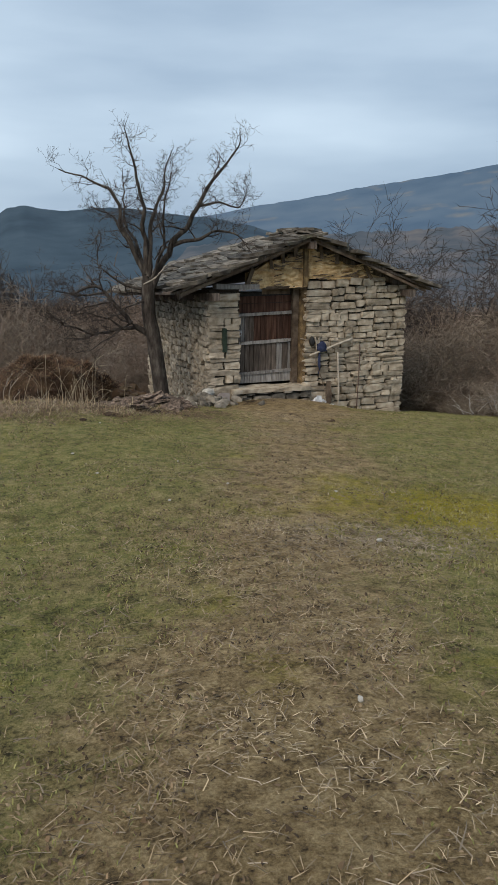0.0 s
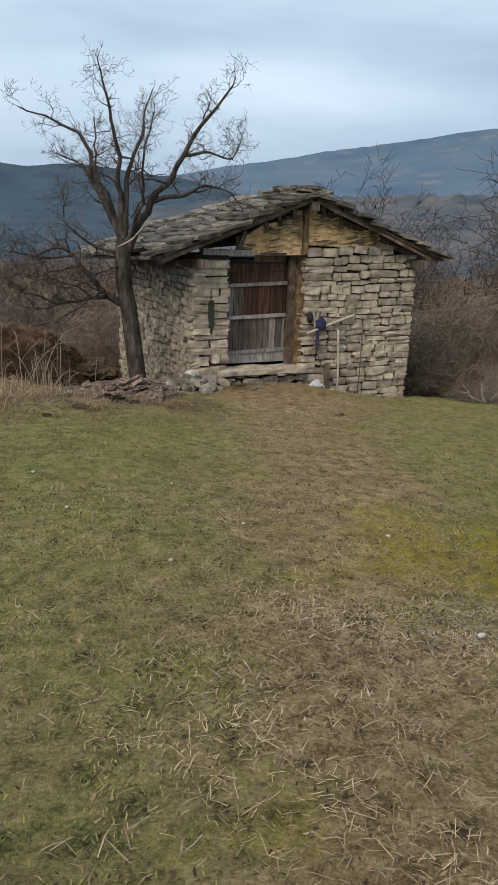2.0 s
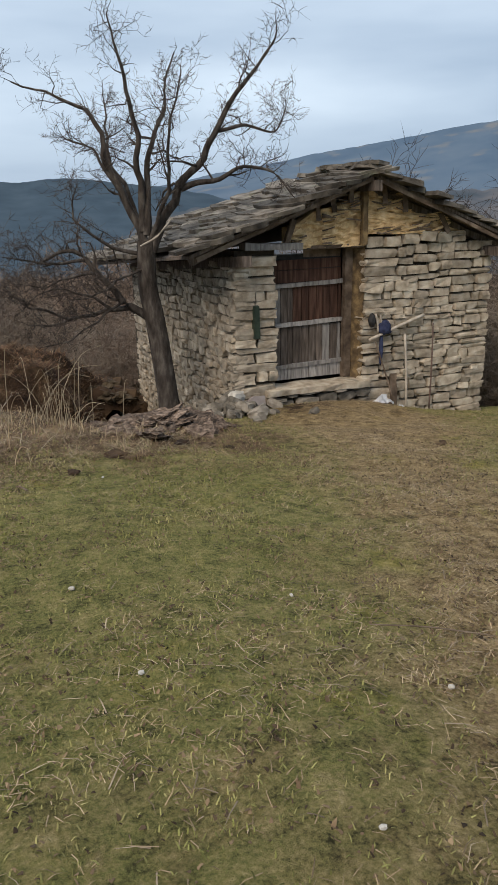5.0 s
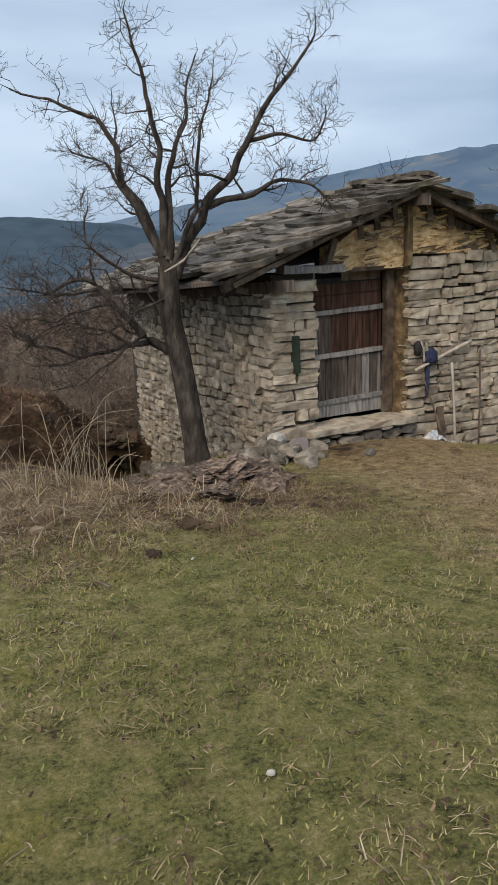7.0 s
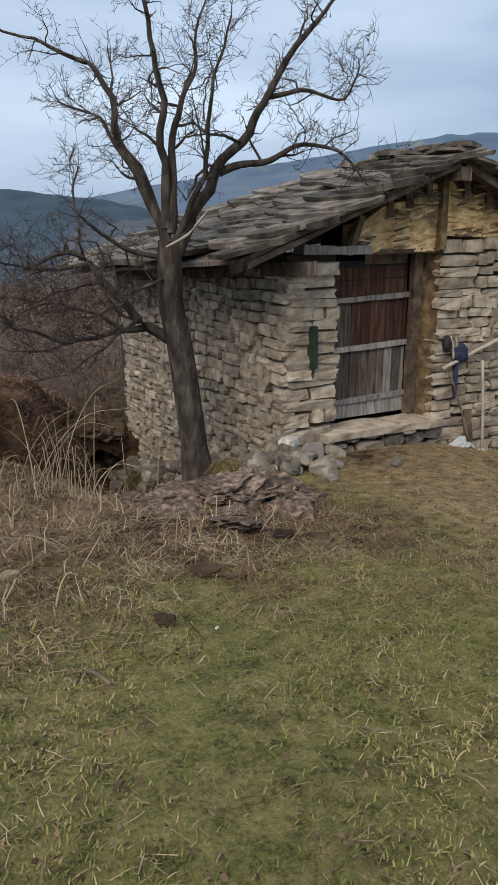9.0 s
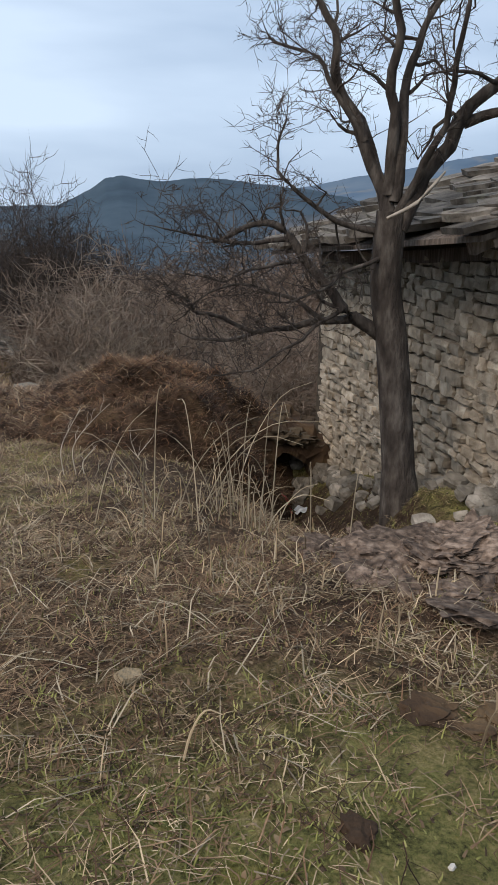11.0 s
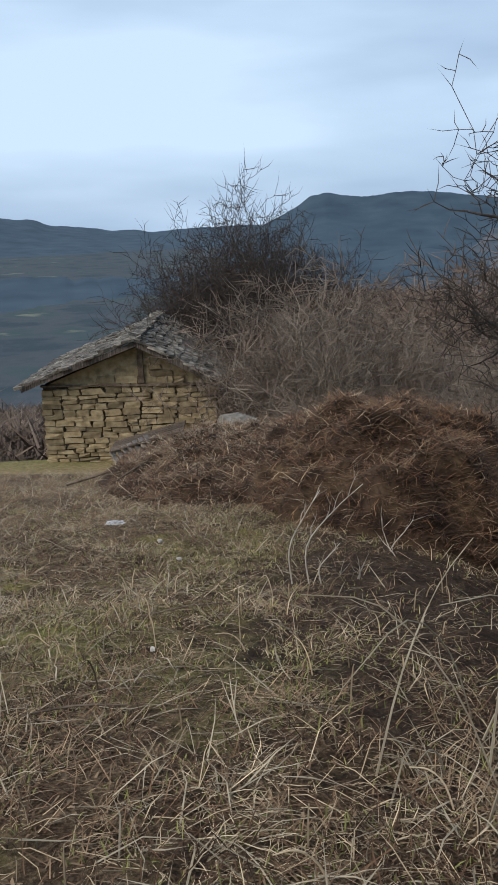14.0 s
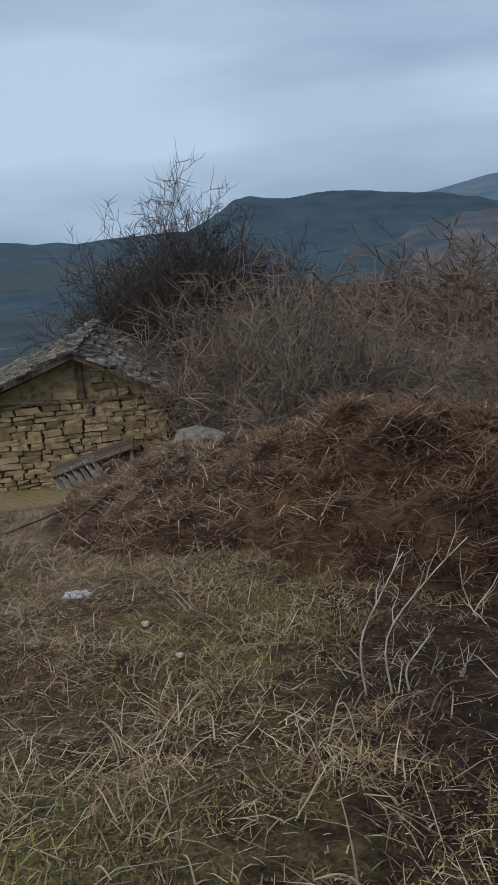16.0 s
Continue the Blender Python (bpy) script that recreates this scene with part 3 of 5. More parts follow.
box(bm, (0.55, 0.55, -0.3), (3.65, 4.95, -0.14))
part("earth_floor", bm, M_EARTH, barn)

# gable: clay on laths, with gaps under the roof
bm = bmesh.new()
cols, rows_n = 90, 34
front_g, back_g = [], []
for i in range(cols + 1):
    x = 0.80 + (3.72 - 0.80) * i / cols
    lo_z = 1.84 if x < 2.06 else 1.98 + 0.05 * noise.noise((x * 3, 0, 5))
    if x < 1.95:
        top = roof_z(x) - 0.24 - 0.03 * math.sin(x * 9)
    else:
        top = roof_z(x) - 0.13 - 0.05 * abs(math.sin(x * 5))
    top = max(top, lo_z + 0.02)
    fr, bk = [], []
    for j in range(rows_n + 1):
        z = lo_z + (top - lo_z) * j / rows_n
        d = 0.05 * noise.noise((x * 2.3, z * 2.3, 1.0)) + 0.045 * noise.noise((x * 6, z * 16, 4.0)) + 0.022 * noise.noise((x * 14, z * 40, 9.0))
        fr.append(bm.verts.new((x, 0.02 + d, z + 0.012 * noise.noise((x * 14, z * 5, 2)))))
        bk.append(bm.verts.new((x, 0.20, z)))
    front_g.append(fr), back_g.append(bk)
for i in range(cols):
    for j in range(rows_n):
        bm.faces.new((front_g[i][j], front_g[i + 1][j], front_g[i + 1][j + 1], front_g[i][j + 1]))
        bm.faces.new((back_g[i][j], back_g[i][j + 1], back_g[i + 1][j + 1], back_g[i + 1][j]))
    bm.faces.new((front_g[i][-1], front_g[i + 1][-1], back_g[i + 1][-1], back_g[i][-1]))
    bm.faces.new((front_g[i][0], back_g[i][0], back_g[i + 1][0], front_g[i + 1][0]))
gable = part("gable_panel", bm, M_CLAY, barn, "crumbling ochre clay over wooden laths")
for x0, x1, z0, z1, count in ((1.45, 1.88, 2.16, 2.52, 12), (2.05, 2.6, 2.28, 2.56, 14), (2.7, 3.4, 2.02, 2.26, 16), (0.80, 0.98, 1.86, 2.06, 8), (1.30, 1.42, 1.86, 2.3, 10), (2.1, 3.3, 1.98, 2.06, 10)):
    for k in range(count):
        z = z0 + (z1 - z0) * (k + rng.random()) / count
        a = rng.uniform(x0, x1 - 0.12)
        ln = rng.uniform(0.12, min(0.42, x1 - a + 0.1))
        bm = bmesh.new()
        rise = rng.uniform(-0.04, 0.07)
        beam(bm, (a, -0.04 + rng.uniform(-0.02, 0.015), z), (a + ln, -0.035, z + rise), 0.022, rng.uniform(0.012, 0.022), rng, 0.003, 2)
        part("lath", bm, M_CLAY if rng.random() < 0.5 else M_WOOD_BROWN, gable)
for x0, z0, x1, z1, w in ((1.95, 1.86, 1.95, 2.72, 0.085), (0.72, 1.86, 0.86, 2.22, 0.07), (1.24, 2.20, 1.22, 2.46, 0.06), (1.48, 2.30, 1.46, 2.55, 0.06), (1.72, 2.42, 1.72, 2.66, 0.06), (2.62, 2.28, 2.60, 2.52, 0.07), (3.38, 1.98, 3.22, 2.24, 0.06), (2.28, 2.4, 2.26, 2.66, 0.07)):
    bm = bmesh.new()
    beam(bm, (x0, -0.05, z0), (x1, -0.04, z1), w, 0.07, rng, 0.008)
    part("post", bm, M_REVEAL if w > 0.08 else M_WOOD_BROWN, barn)

# timbers
for a, b, w, h, mt in (((-0.62, -0.30, 1.78), (1.92, -0.30, 2.72), 0.04, 0.045, M_WOOD_BROWN), ((4.48, -0.30, 1.74), (1.98, -0.30, 2.72), 0.04, 0.045, M_WOOD_BROWN),
                       ((-0.58, 0.1, 1.73), (1.92, 0.1, 2.66), 0.1, 0.1, M_WOOD_DARK), ((4.5, 0.1, 1.70), (1.98, 0.1, 2.66), 0.1, 0.1, M_WOOD_DARK)):
    bm = bmesh.new()
    beam(bm, a, b, w, h, rng, 0.012, 7)
    part("rafter", bm, mt, barn)
for a, b, w, h in (((0.02, -0.42, 1.73), (0.02, 5.2, 1.73), 0.13, 0.13), ((4.12, -0.42, 1.70), (4.12, 5.2, 1.70), 0.13, 0.13), ((1.95, -0.38, 2.64), (1.95, 1.0, 2.64), 0.13, 0.13)):
    bm = bmesh.new()
    beam(bm, a, (b[0], b[1], b[2] - (5.2 * SINK if a[0] < 0.5 else 0.0)), w, h, rng, 0.012, 7)
    part("purlin", bm, M_WOOD_DARK, barn)
bm = bmesh.new()
beam(bm, (0.12, -0.02, 1.90), (0.98, 0.0, 1.87), 0.2, 0.085, rng, 0.01, 6)
part("lintel", bm, M_WOOD_GREY, barn, "weathered lintel beam")
bm = bmesh.new()
beam(bm, (0.9, 0.16, 1.845), (2.16, 0.14, 1.85), 0.26, 0.05, rng, 0.008, 6)
part("lintel", bm, M_WOOD_BROWN, barn)

# door with its frame
bm = bmesh.new()
beam(bm, (0.60, 0.26, -0.06), (0.60, 0.26, 1.80), 0.07, 0.1, rng, 0.004, 6)
part("jamb", bm, M_WOOD_GREY, barn)
bm = bmesh.new()
beam(bm, (1.86, 0.24, -0.06), (1.86, 0.24, 1.82), 0.11, 0.1, rng, 0.006, 6)
part("jamb", bm, M_WOOD_BROWN, barn, "brown door post")
bm = bmesh.new()
rev = []
for j in range(25):
    z = -0.1 + 1.94 * j / 24
    rev.append([bm.verts.new((2.0 - 0.10 * (1 - k / 5) + 0.03 * noise.noise((k * 0.9, z * 4, 3)), 0.28 - 0.29 * k / 5, z)) for k in range(6)])
for a, b in zip(rev, rev[1:]):
    for k in range(5):
        bm.faces.new((a[k], a[k + 1], b[k + 1], b[k]))
part("reveal", bm, M_REVEAL, barn, "clay-plastered door reveal")
# black backing sheet stands in for the shade behind the plank gaps
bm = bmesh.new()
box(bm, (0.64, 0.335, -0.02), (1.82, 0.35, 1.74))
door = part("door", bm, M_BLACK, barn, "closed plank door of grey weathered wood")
x = 0.645
while x < 1.78:
    w = rng.uniform(0.075, 0.15)
    w = min(w, 1.805 - x)
    for z0, z1 in ((0.17, 0.74), (0.80, 1.32)):
        bm = bmesh.new()
        beam(bm, (x + w / 2, 0.315, z0 - rng.uniform(0, 0.02)), (x + w / 2, 0.315 + rng.uniform(-0.006, 0.006), z1), w - 0.008, 0.026, rng, 0.002, 4)
        part("plank", bm, rng.choice((M_WOOD_DARK, M_WOOD_DARK, M_WOOD_GREY)) if z0 < 0.5 or x < 0.95 else M_WOOD_RED, door)
    bm = bmesh.new()
    beam(bm, (x + w / 2, 0.305, -0.03), (x + w / 2, 0.305, 0.16), w - 0.006, 0.03, rng, 0.002, 2)
    part("plank", bm, M_WOOD_GREY, door)
    x += w
for z, h in ((1.44, 0.17), (1.60, 0.13)):
    bm = bmesh.new()
    beam(bm, (0.645, 0.32, z), (1.80, 0.325, z + 0.01), 0.025, h, rng, 0.003, 5)
    part("plank", bm, M_WOOD_RED, door)
for z, h in ((1.325, 0.055), (0.775, 0.06), (0.17, 0.055)):
    bm = bmesh.new()
    beam(bm, (0.63, 0.275, z - 0.01), (1.815, 0.28, z + 0.02), 0.035, h, rng, 0.004, 6)
    part("rail", bm, M_WOOD_GREY, door, "pale weathered cross rail")
bm = bmesh.new()
box(bm, (0.70, 0.285, 0.91), (0.76, 0.303, 1.02), None, 0.004, rng)
lock = part("lock_plate", bm, M_ZINC, door)
bm = bmesh.new()
box(bm, (0.722, 0.272, 0.94), (0.74, 0.284, 0.98))
part("hasp", bm, M_IRON, lock)
bm = bmesh.new()
box(bm, (1.2, 0.30, 1.70), (1.78, 0.33, 1.80), None, 0.015, rng)
part("board", bm, M_WOOD_BROWN, barn)
# sill
bm = bmesh.new()
beam(bm, (0.42, 0.06, -0.105), (2.06, 0.05, -0.115), 0.42, 0.085, rng, 0.014, 8)
part("sill", bm, M_STONE, barn, "long flat stone door sill")
bm = bmesh.new()
box(bm, (0.25, -0.098, 0.68), (0.33, -0.02, 1.12), None, 0.006, rng)
slot = part("slot_board", bm, M_GREEN, barn, "dark green board set in a wall slot")

# roof
bm = bmesh.new()
slopes = []
for ex, ez in (EAVE_L, EAVE_R):
    slopes.append(((ex, -0.30, ez - 0.05), (RIDGE[0], -0.30, RIDGE[1] - 0.05), (RIDGE[0], 1.0, RIDGE[1] - 0.05), (ex, 5.4, ez - 0.05 - (5.4 * SINK if ex < 0 else 0.0))))
slopes.append(((EAVE_L[0], 5.4, EAVE_L[1] - 0.05 - 5.4 * SINK), (RIDGE[0], 1.0, RIDGE[1] - 0.05), (EAVE_R[0], 5.4, EAVE_R[1] - 0.05)))
for pts in slopes:
    vs = [bm.verts.new(p) for p in pts]
    up = [bm.verts.new(v.co + Vector((0, 0, 0.045))) for v in vs]
    bm.faces.new(vs), bm.faces.new(up[::-1])
    for k in range(len(vs)):
        j = (k + 1) % len(vs)
        bm.faces.new((vs[k], up[k], up[j], vs[j]))
bmesh.ops.recalc_face_normals(bm, faces=bm.faces[:])
roof = part("roof", bm, M_WOOD_DARK, barn, "sagging roof of layered grey stone slabs")

# ---- the second barn, farther down the slope ----
rng2 = random.Random(77)
B2X0, B2X1, B2Y, B2EAVE, B2TOP = -10.1, -5.2, 18.4, -2.52, -1.22
B2MID = -7.3
shed = thing("stone_shed", (-7.6, 20.9, -4.7), "low yellowish stone shed with an overhanging slab roof", "shed")
bm = bmesh.new()
box(bm, (B2X0 + 0.03, B2Y + 0.05, -5.6), (B2X1 - 0.03, B2Y + 0.5, B2EAVE))
shed_wall = part("front_wall", bm, M_MORTAR, shed, "yellowish dry stone wall")
bm = bmesh.new()
box(bm, (B2X0 + 0.03, B2Y + 0.5, -6.4), (B2X0 + 0.5, B2Y + 5, B2EAVE))
box(bm, (B2X1 - 0.5, B2Y + 0.5, -6.4), (B2X1 - 0.03, B2Y + 5, B2EAVE))
box(bm, (B2X0 + 0.5, B2Y + 4.5, -6.4), (B2X1 - 0.5, B2Y + 5, B2EAVE))
part("outer_wall", bm, M_STONE_WARM, shed)
bm = bmesh.new()
g = [bm.verts.new(p) for p in ((B2X0 + 0.1, B2Y + 0.02, B2EAVE), (B2X1 - 0.1, B2Y + 0.02, B2EAVE), (B2X1 - 0.7, B2Y + 0.02, B2EAVE + 0.34), (B2MID, B2Y + 0.02, B2TOP - 0.24), (B2X0 + 0.9, B2Y + 0.02, B2EAVE + 0.34))]
h = [bm.verts.new(v.co + Vector((0, 0.3, 0))) for v in g]
bm.faces.new(g), bm.faces.new(h[::-1])
for k in range(5):
    bm.faces.new((g[k], h[k], h[(k + 1) % 5], g[(k + 1) % 5]))
shed_gable = part("gable_panel", bm, M_STONE_WARM, shed, "pale clay gable")
for a, b, w, hh in (((B2MID + 0.05, B2Y - 0.05, B2EAVE + 0.05), (B2MID + 0.05, B2Y - 0.05, B2TOP - 0.2), 0.16, 0.1), ((B2X0, B2Y - 0.04, B2EAVE + 0.02), (B2X1, B2Y - 0.04, B2EAVE - 0.02), 0.1, 0.05)):
    bm = bmesh.new()
    beam(bm, a, b, w, hh, rng2, 0.01, 6)
    part("beam", bm, M_WOOD_BROWN, shed)
for ex in (B2X0 - 0.45, B2X1 + 0.35):
    bm = bmesh.new()
    beam(bm, (ex, B2Y - 0.45, B2EAVE - 0.0), (B2MID, B2Y - 0.45, B2TOP - 0.1), 0.07, 0.14, rng2, 0.012, 6)
    part("rafter", bm, M_WOOD_DARK, shed)
bm = bmesh.new()
for ex in (B2X0 - 0.5, B2X1 + 0.4):
    vs = [bm.verts.new(p) for p in ((ex, B2Y - 0.5, B2EAVE + 0.02), (B2MID, B2Y - 0.5, B2TOP), (B2MID, B2Y + 5.3, B2TOP), (ex, B2Y + 5.3, B2EAVE + 0.02))]
    up = [bm.verts.new(v.co + Vector((0, 0, 0.05))) for v in vs]
    bm.faces.new(vs), bm.faces.new(up[::-1])
    for k in range(4):
        bm.faces.new((vs[k], up[k], up[(k + 1) % 4], vs[(k + 1) % 4]))
bmesh.ops.recalc_face_normals(bm, faces=bm.faces[:])
shed_roof = part("roof", bm, M_WOOD_DARK, shed, "slab roof")

# lean-to hutch of boards in front of the shed
hutch = thing("wooden_hutch", (-7.0, 17.6, -4.25), "collapsed grey board hutch leaning against the shed", "hutch")
for k in range(7):
    bm = bmesh.new()
    x = -7.95 + 0.16 * k
    beam(bm, (x + 0.22, 17.22, -4.72 + 0.06 * k), (x - 0.12, 17.5, -4.20 + 0.075 * k), 0.15, 0.025, rng2, 0.008, 3)
    part("board", bm, M_WOOD_GREY, hutch)
for k in range(5):
    bm = bmesh.new()
    beam(bm, (-8.1, 17.45 + 0.17 * k, -4.17 + 0.01 * k), (-6.05, 17.45 + 0.17 * k, -3.62 + 0.015 * k), 0.16, 0.035, rng2, 0.008, 5)
    part("roof_board", bm, M_WOOD_DARK, hutch)
# dark boards added behind to stand in for the hutch's shaded inside
for k in range(4):
    bm = bmesh.new()
    beam(bm, (-7.5, 18.15, -4.6 + 0.2 * k), (-6.1, 18.15, -4.6 + 0.2 * k), 0.03, 0.19, rng2, 0.006, 4)
    part("back_board", bm, M_WOOD_DARK, hutch)
for x in (-8.0, -7.0, -6.1):
    bm = bmesh.new()
    beam(bm, (x, 17.5, float(base_z(x, 17.5)) - 0.1), (x, 17.5, -4.16 + (x + 8) * 0.27), 0.08, 0.08, rng2, 0.006, 3)
    part("post", bm, M_WOOD_GREY, hutch)

# ---- the bare tree beside the barn ----
rng3 = random.Random(5)
tree = thing("bare_tree", (-0.8, 0.6, -0.55), "leafless dark-barked tree with crooked limbs beside the barn", "tree")
limbs = []


def limb(points, r0, r1, sway=0.0):
    pts = smooth_line(points, 5)
    pts = [p + min(1.0, k / 4) * Vector((0.11 * noise.noise((p.z * 3.5, p.x * 3.5, 7)), sway * k / len(pts) + 0.06 * noise.noise((p.z * 3, p.x * 3, 1)), 0.04 * noise.noise((p.z * 4, p.x * 4, 3)))) for k, p in enumerate(pts)]
    radii = [0.85 * (r0 + (r1 - r0) * (k / (len(pts) - 1)) ** 0.7) for k in range(len(pts))]
    limbs.append((pts, radii))


trunk_t = Tubes()
tp = smooth_line([(-0.72, 0.56, -1.05), (-0.77, 0.63, -0.35), (-0.83, 0.66, 0.28), (-0.90, 0.70, 0.92), (-0.97, 0.74, 1.40), (-0.96, 0.73, 1.98)], 5)
tr = [0.21 - 0.002 * k if k < 2 else 0.155 - 0.0012 * k for k in range(len(tp))]
tr[0:6] = [0.24, 0.22, 0.20, 0.185, 0.175, 0.165]
trunk_t.add(tp, tr, 14)
put("trunk", trunk_t.mesh("trunk", M_BARK), tree)
limb([(-0.90, 0.70, 0.90), (-1.23, 0.82, 1.13), (-1.50, 0.90, 1.45), (-1.83, 0.95, 1.83), (-2.10, 1.0, 1.84), (-2.35, 1.1, 1.72)], 0.085, 0.018)
limb([(-1.20, 0.84, 1.10), (-1.62, 1.10, 1.01), (-2.06, 1.35, 0.89), (-2.49, 1.6, 0.84)], 0.05, 0.012)
limb([(-0.97, 0.74, 1.90), (-1.15, 0.82, 2.45), (-1.28, 0.89, 2.95), (-1.49, 0.99, 3.56), (-1.81, 1.15, 3.78), (-2.39, 1.40, 3.98)], 0.085, 0.012, 0.3)
limb([(-0.98, 0.75, 2.10), (-1.05, 0.77, 2.88), (-1.08, 0.79, 3.55), (-1.21, 0.85, 4.19), (-1.38, 0.94, 4.67)], 0.075, 0.010, -0.3)
limb([(-0.95, 0.72, 2.05), (-0.87, 0.69, 2.87), (-0.73, 0.62, 3.35), (-0.54, 0.52, 3.76), (-0.46, 0.48, 4.33)], 0.07, 0.010, 0.5)
limb([(-0.90, 0.70, 1.85), (-0.63, 0.57, 2.49), (-0.32, 0.41, 2.91), (-0.07, 0.29, 3.39), (0.17, 0.17, 3.85), (0.43, 0.04, 4.10), (0.57, -0.03, 4.46)], 0.095, 0.012, -0.1)
limb([(-0.51, 0.50, 2.64), (-0.15, 0.33, 2.75), (0.14, 0.18, 2.86), (0.49, 0.01, 2.82), (0.69, -0.09, 2.53)], 0.055, 0.010, -0.2)
limb([(-1.18, 0.84, 2.51), (-1.47, 0.98, 3.08), (-1.82, 1.16, 3.33)], 0.04, 0.010, 0.3)
limb([(-0.09, 0.29, 3.33), (0.27, 0.12, 3.38), (0.61, -0.05, 3.30), (0.70, -0.10, 3.60)], 0.035, 0.008)
limb([(-0.96, 0.73, 1.79), (-1.45, 0.9, 1.95), (-1.82, 1.0, 2.28), (-1.76, 1.05, 2.66)], 0.04, 0.008)
limb([(-0.95, 0.72, 1.62), (-1.3, 0.6, 1.55), (-1.7, 0.5, 1.35), (-2.05, 0.45, 1.3)], 0.03, 0.007)
limb([(-1.45, 0.95, 1.08), (-1.8, 1.0, 1.3), (-2.2, 1.2, 1.35), (-2.6, 1.3, 1.1)], 0.028, 0.007)
limb([(-1.75, 0.95, 1.75), (-2.2, 0.92, 1.72), (-2.5, 0.9, 1.78), (-2.8, 0.9, 1.86)], 0.03, 0.006)
limb([(-2.0, 1.2, 0.95), (-2.45, 1.1, 1.15), (-2.65, 1.0, 1.25), (-2.8, 0.95, 1.4)], 0.026, 0.006)
limb([(-1.30, 0.85, 1.18), (-1.7, 0.75, 0.95), (-2.15, 0.7, 0.72), (-2.5, 0.75, 0.66)], 0.026, 0.006)
limb([(-1.62, 0.92, 1.58), (-1.95, 0.8, 1.55), (-2.3, 0.75, 1.45), (-2.7, 0.8, 1.5)], 0.026, 0.006)
limb([(-1.0, 0.76, 1.95), (-1.1, 1.1, 2.6), (-1.2, 1.5, 3.2), (-1.15, 1.8, 3.9)], 0.06, 0.010)
limb([(-0.93, 0.70, 1.95), (-0.75, 0.35, 2.6), (-0.8, 0.05, 3.3), (-0.7, -0.15, 3.9)], 0.05, 0.010)


def crooked(start, way, length, kinks, turn, lift):
    """A line of short straight runs that bends sharply at each kink."""
    line, d = [start.copy()], way.normalized()
    for _ in range(kinks):
        d = (d + Vector([rng3.gauss(0, turn) for _ in range(3)]) + Vector((0, 0, lift))).normalized()
        line.append(line[-1] + d * (length / kinks) * rng3.uniform(0.7, 1.3))
    return line


def aside(d):
    side = Vector([rng3.gauss(0, 1) for _ in range(3)]).cross(d).normalized()
    side.z = abs(side.z) * rng3.choice((1, 1, -0.5))
    return side


for pts, radii in limbs:
    t, fine_t, n = Tubes(), Tubes(), len(pts)
    t.add(pts, radii, 8)
    boughs = [(pts, radii)]
    for k in range(max(3, n // 4), n - 1, 2 if n < 22 else 3):
        d = (pts[k + 1] - pts[k]).normalized()
        length = rng3.uniform(0.3, 0.8) * (1.15 - 0.6 * k / n)
        line = crooked(pts[k], d * 0.55 + aside(d) * 0.9, length, 6, 0.38, 0.10)
        r0 = min(radii[k] * 0.5, 0.02)
        widths = [r0 * (1 - 0.75 * j / 6) for j in range(7)]
        t.add(line, widths, 5)
        boughs.append((line, widths))
    for line, widths in boughs:
        m = len(line)
        for _ in range(14 if m > 8 else 7):
            k = rng3.randint(max(1, m // 3), m - 2)
            d = (line[k + 1] - line[k]).normalized()
            twig(fine_t, rng3, line[k], d * 0.5 + aside(d), rng3.uniform(0.14, 0.46), min(widths[k] * 0.5, 0.0075), 2, 3, 0.75, 0.12, 2, 0.0022)
        twig(fine_t, rng3, line[-1], line[-1] - line[-2], 0.26, min(widths[-1], 0.007), 1, 3, 0.6, 0.15, 3, 0.0022)
    lo = put("limb", t.mesh("limb", M_BARK), tree)
    tagged(put("twig_spray", fine_t.mesh("twig_spray", M_TWIG, False), lo), kind="stuff")
t = Tubes()
t.add(smooth_line([(-1.12, 0.45, 1.93), (-0.9, 0.4, 2.05), (-0.68, 0.4, 2.28)], 3), [0.012, 0.016, 0.017, 0.017, 0.016, 0.014, 0.008], 5)
put("broken_branch", t.mesh("broken_branch", M_STICK), tree, None, "pale broken branch caught in the fork")


# ---- thickets and trees behind ----
def bush_mesh(name, seed, height, stems, material, crook=0.3, depth=3, spawn=4, wide=0.45, thin=0.014, least=0.0075):
    r, t, fine_t = random.Random(seed), Tubes(), Tubes()
    for _ in range(stems):
        a = r.uniform(0, 2 * math.pi)
        start = Vector((math.cos(a), math.sin(a), 0)) * r.uniform(0, 0.35) * height * wide
        way = Vector((math.cos(a) * r.uniform(0, wide), math.sin(a) * r.uniform(0, wide), 1))
        twig(t, r, start, way, height * r.uniform(0.55, 0.95), thin * r.uniform(0.7, 1.3) * height / 2, depth, 3, crook, 0.1, spawn, least, fine_t)
    return t.mesh("stems", material, False), fine_t.mesh(name, material, False)


BUSHES = [bush_mesh("branches", 100 + k, 3.0, 24, M_BRUSH if k else M_BRUSH_PALE, 0.5, 3, 5, 0.6, 0.012, 0.006) for k in range(4)]
PALE = [bush_mesh("branches", 200 + k, 3.0, 30, M_BRUSH_PALE, 0.45, 3, 4, 0.75) for k in range(2)]
TREES = [bush_mesh("branches", 300 + k, 7.0, 26, M_TWIG, 0.38, 4, 4, 0.42, 0.008, 0.0075) for k in range(2)]
FAR_BUSHES = [bush_mesh("branches", 400 + k, 3.0, 18, M_BRUSH, 0.3, 3, 3, 0.65, 0.014, 0.010) for k in range(3)]


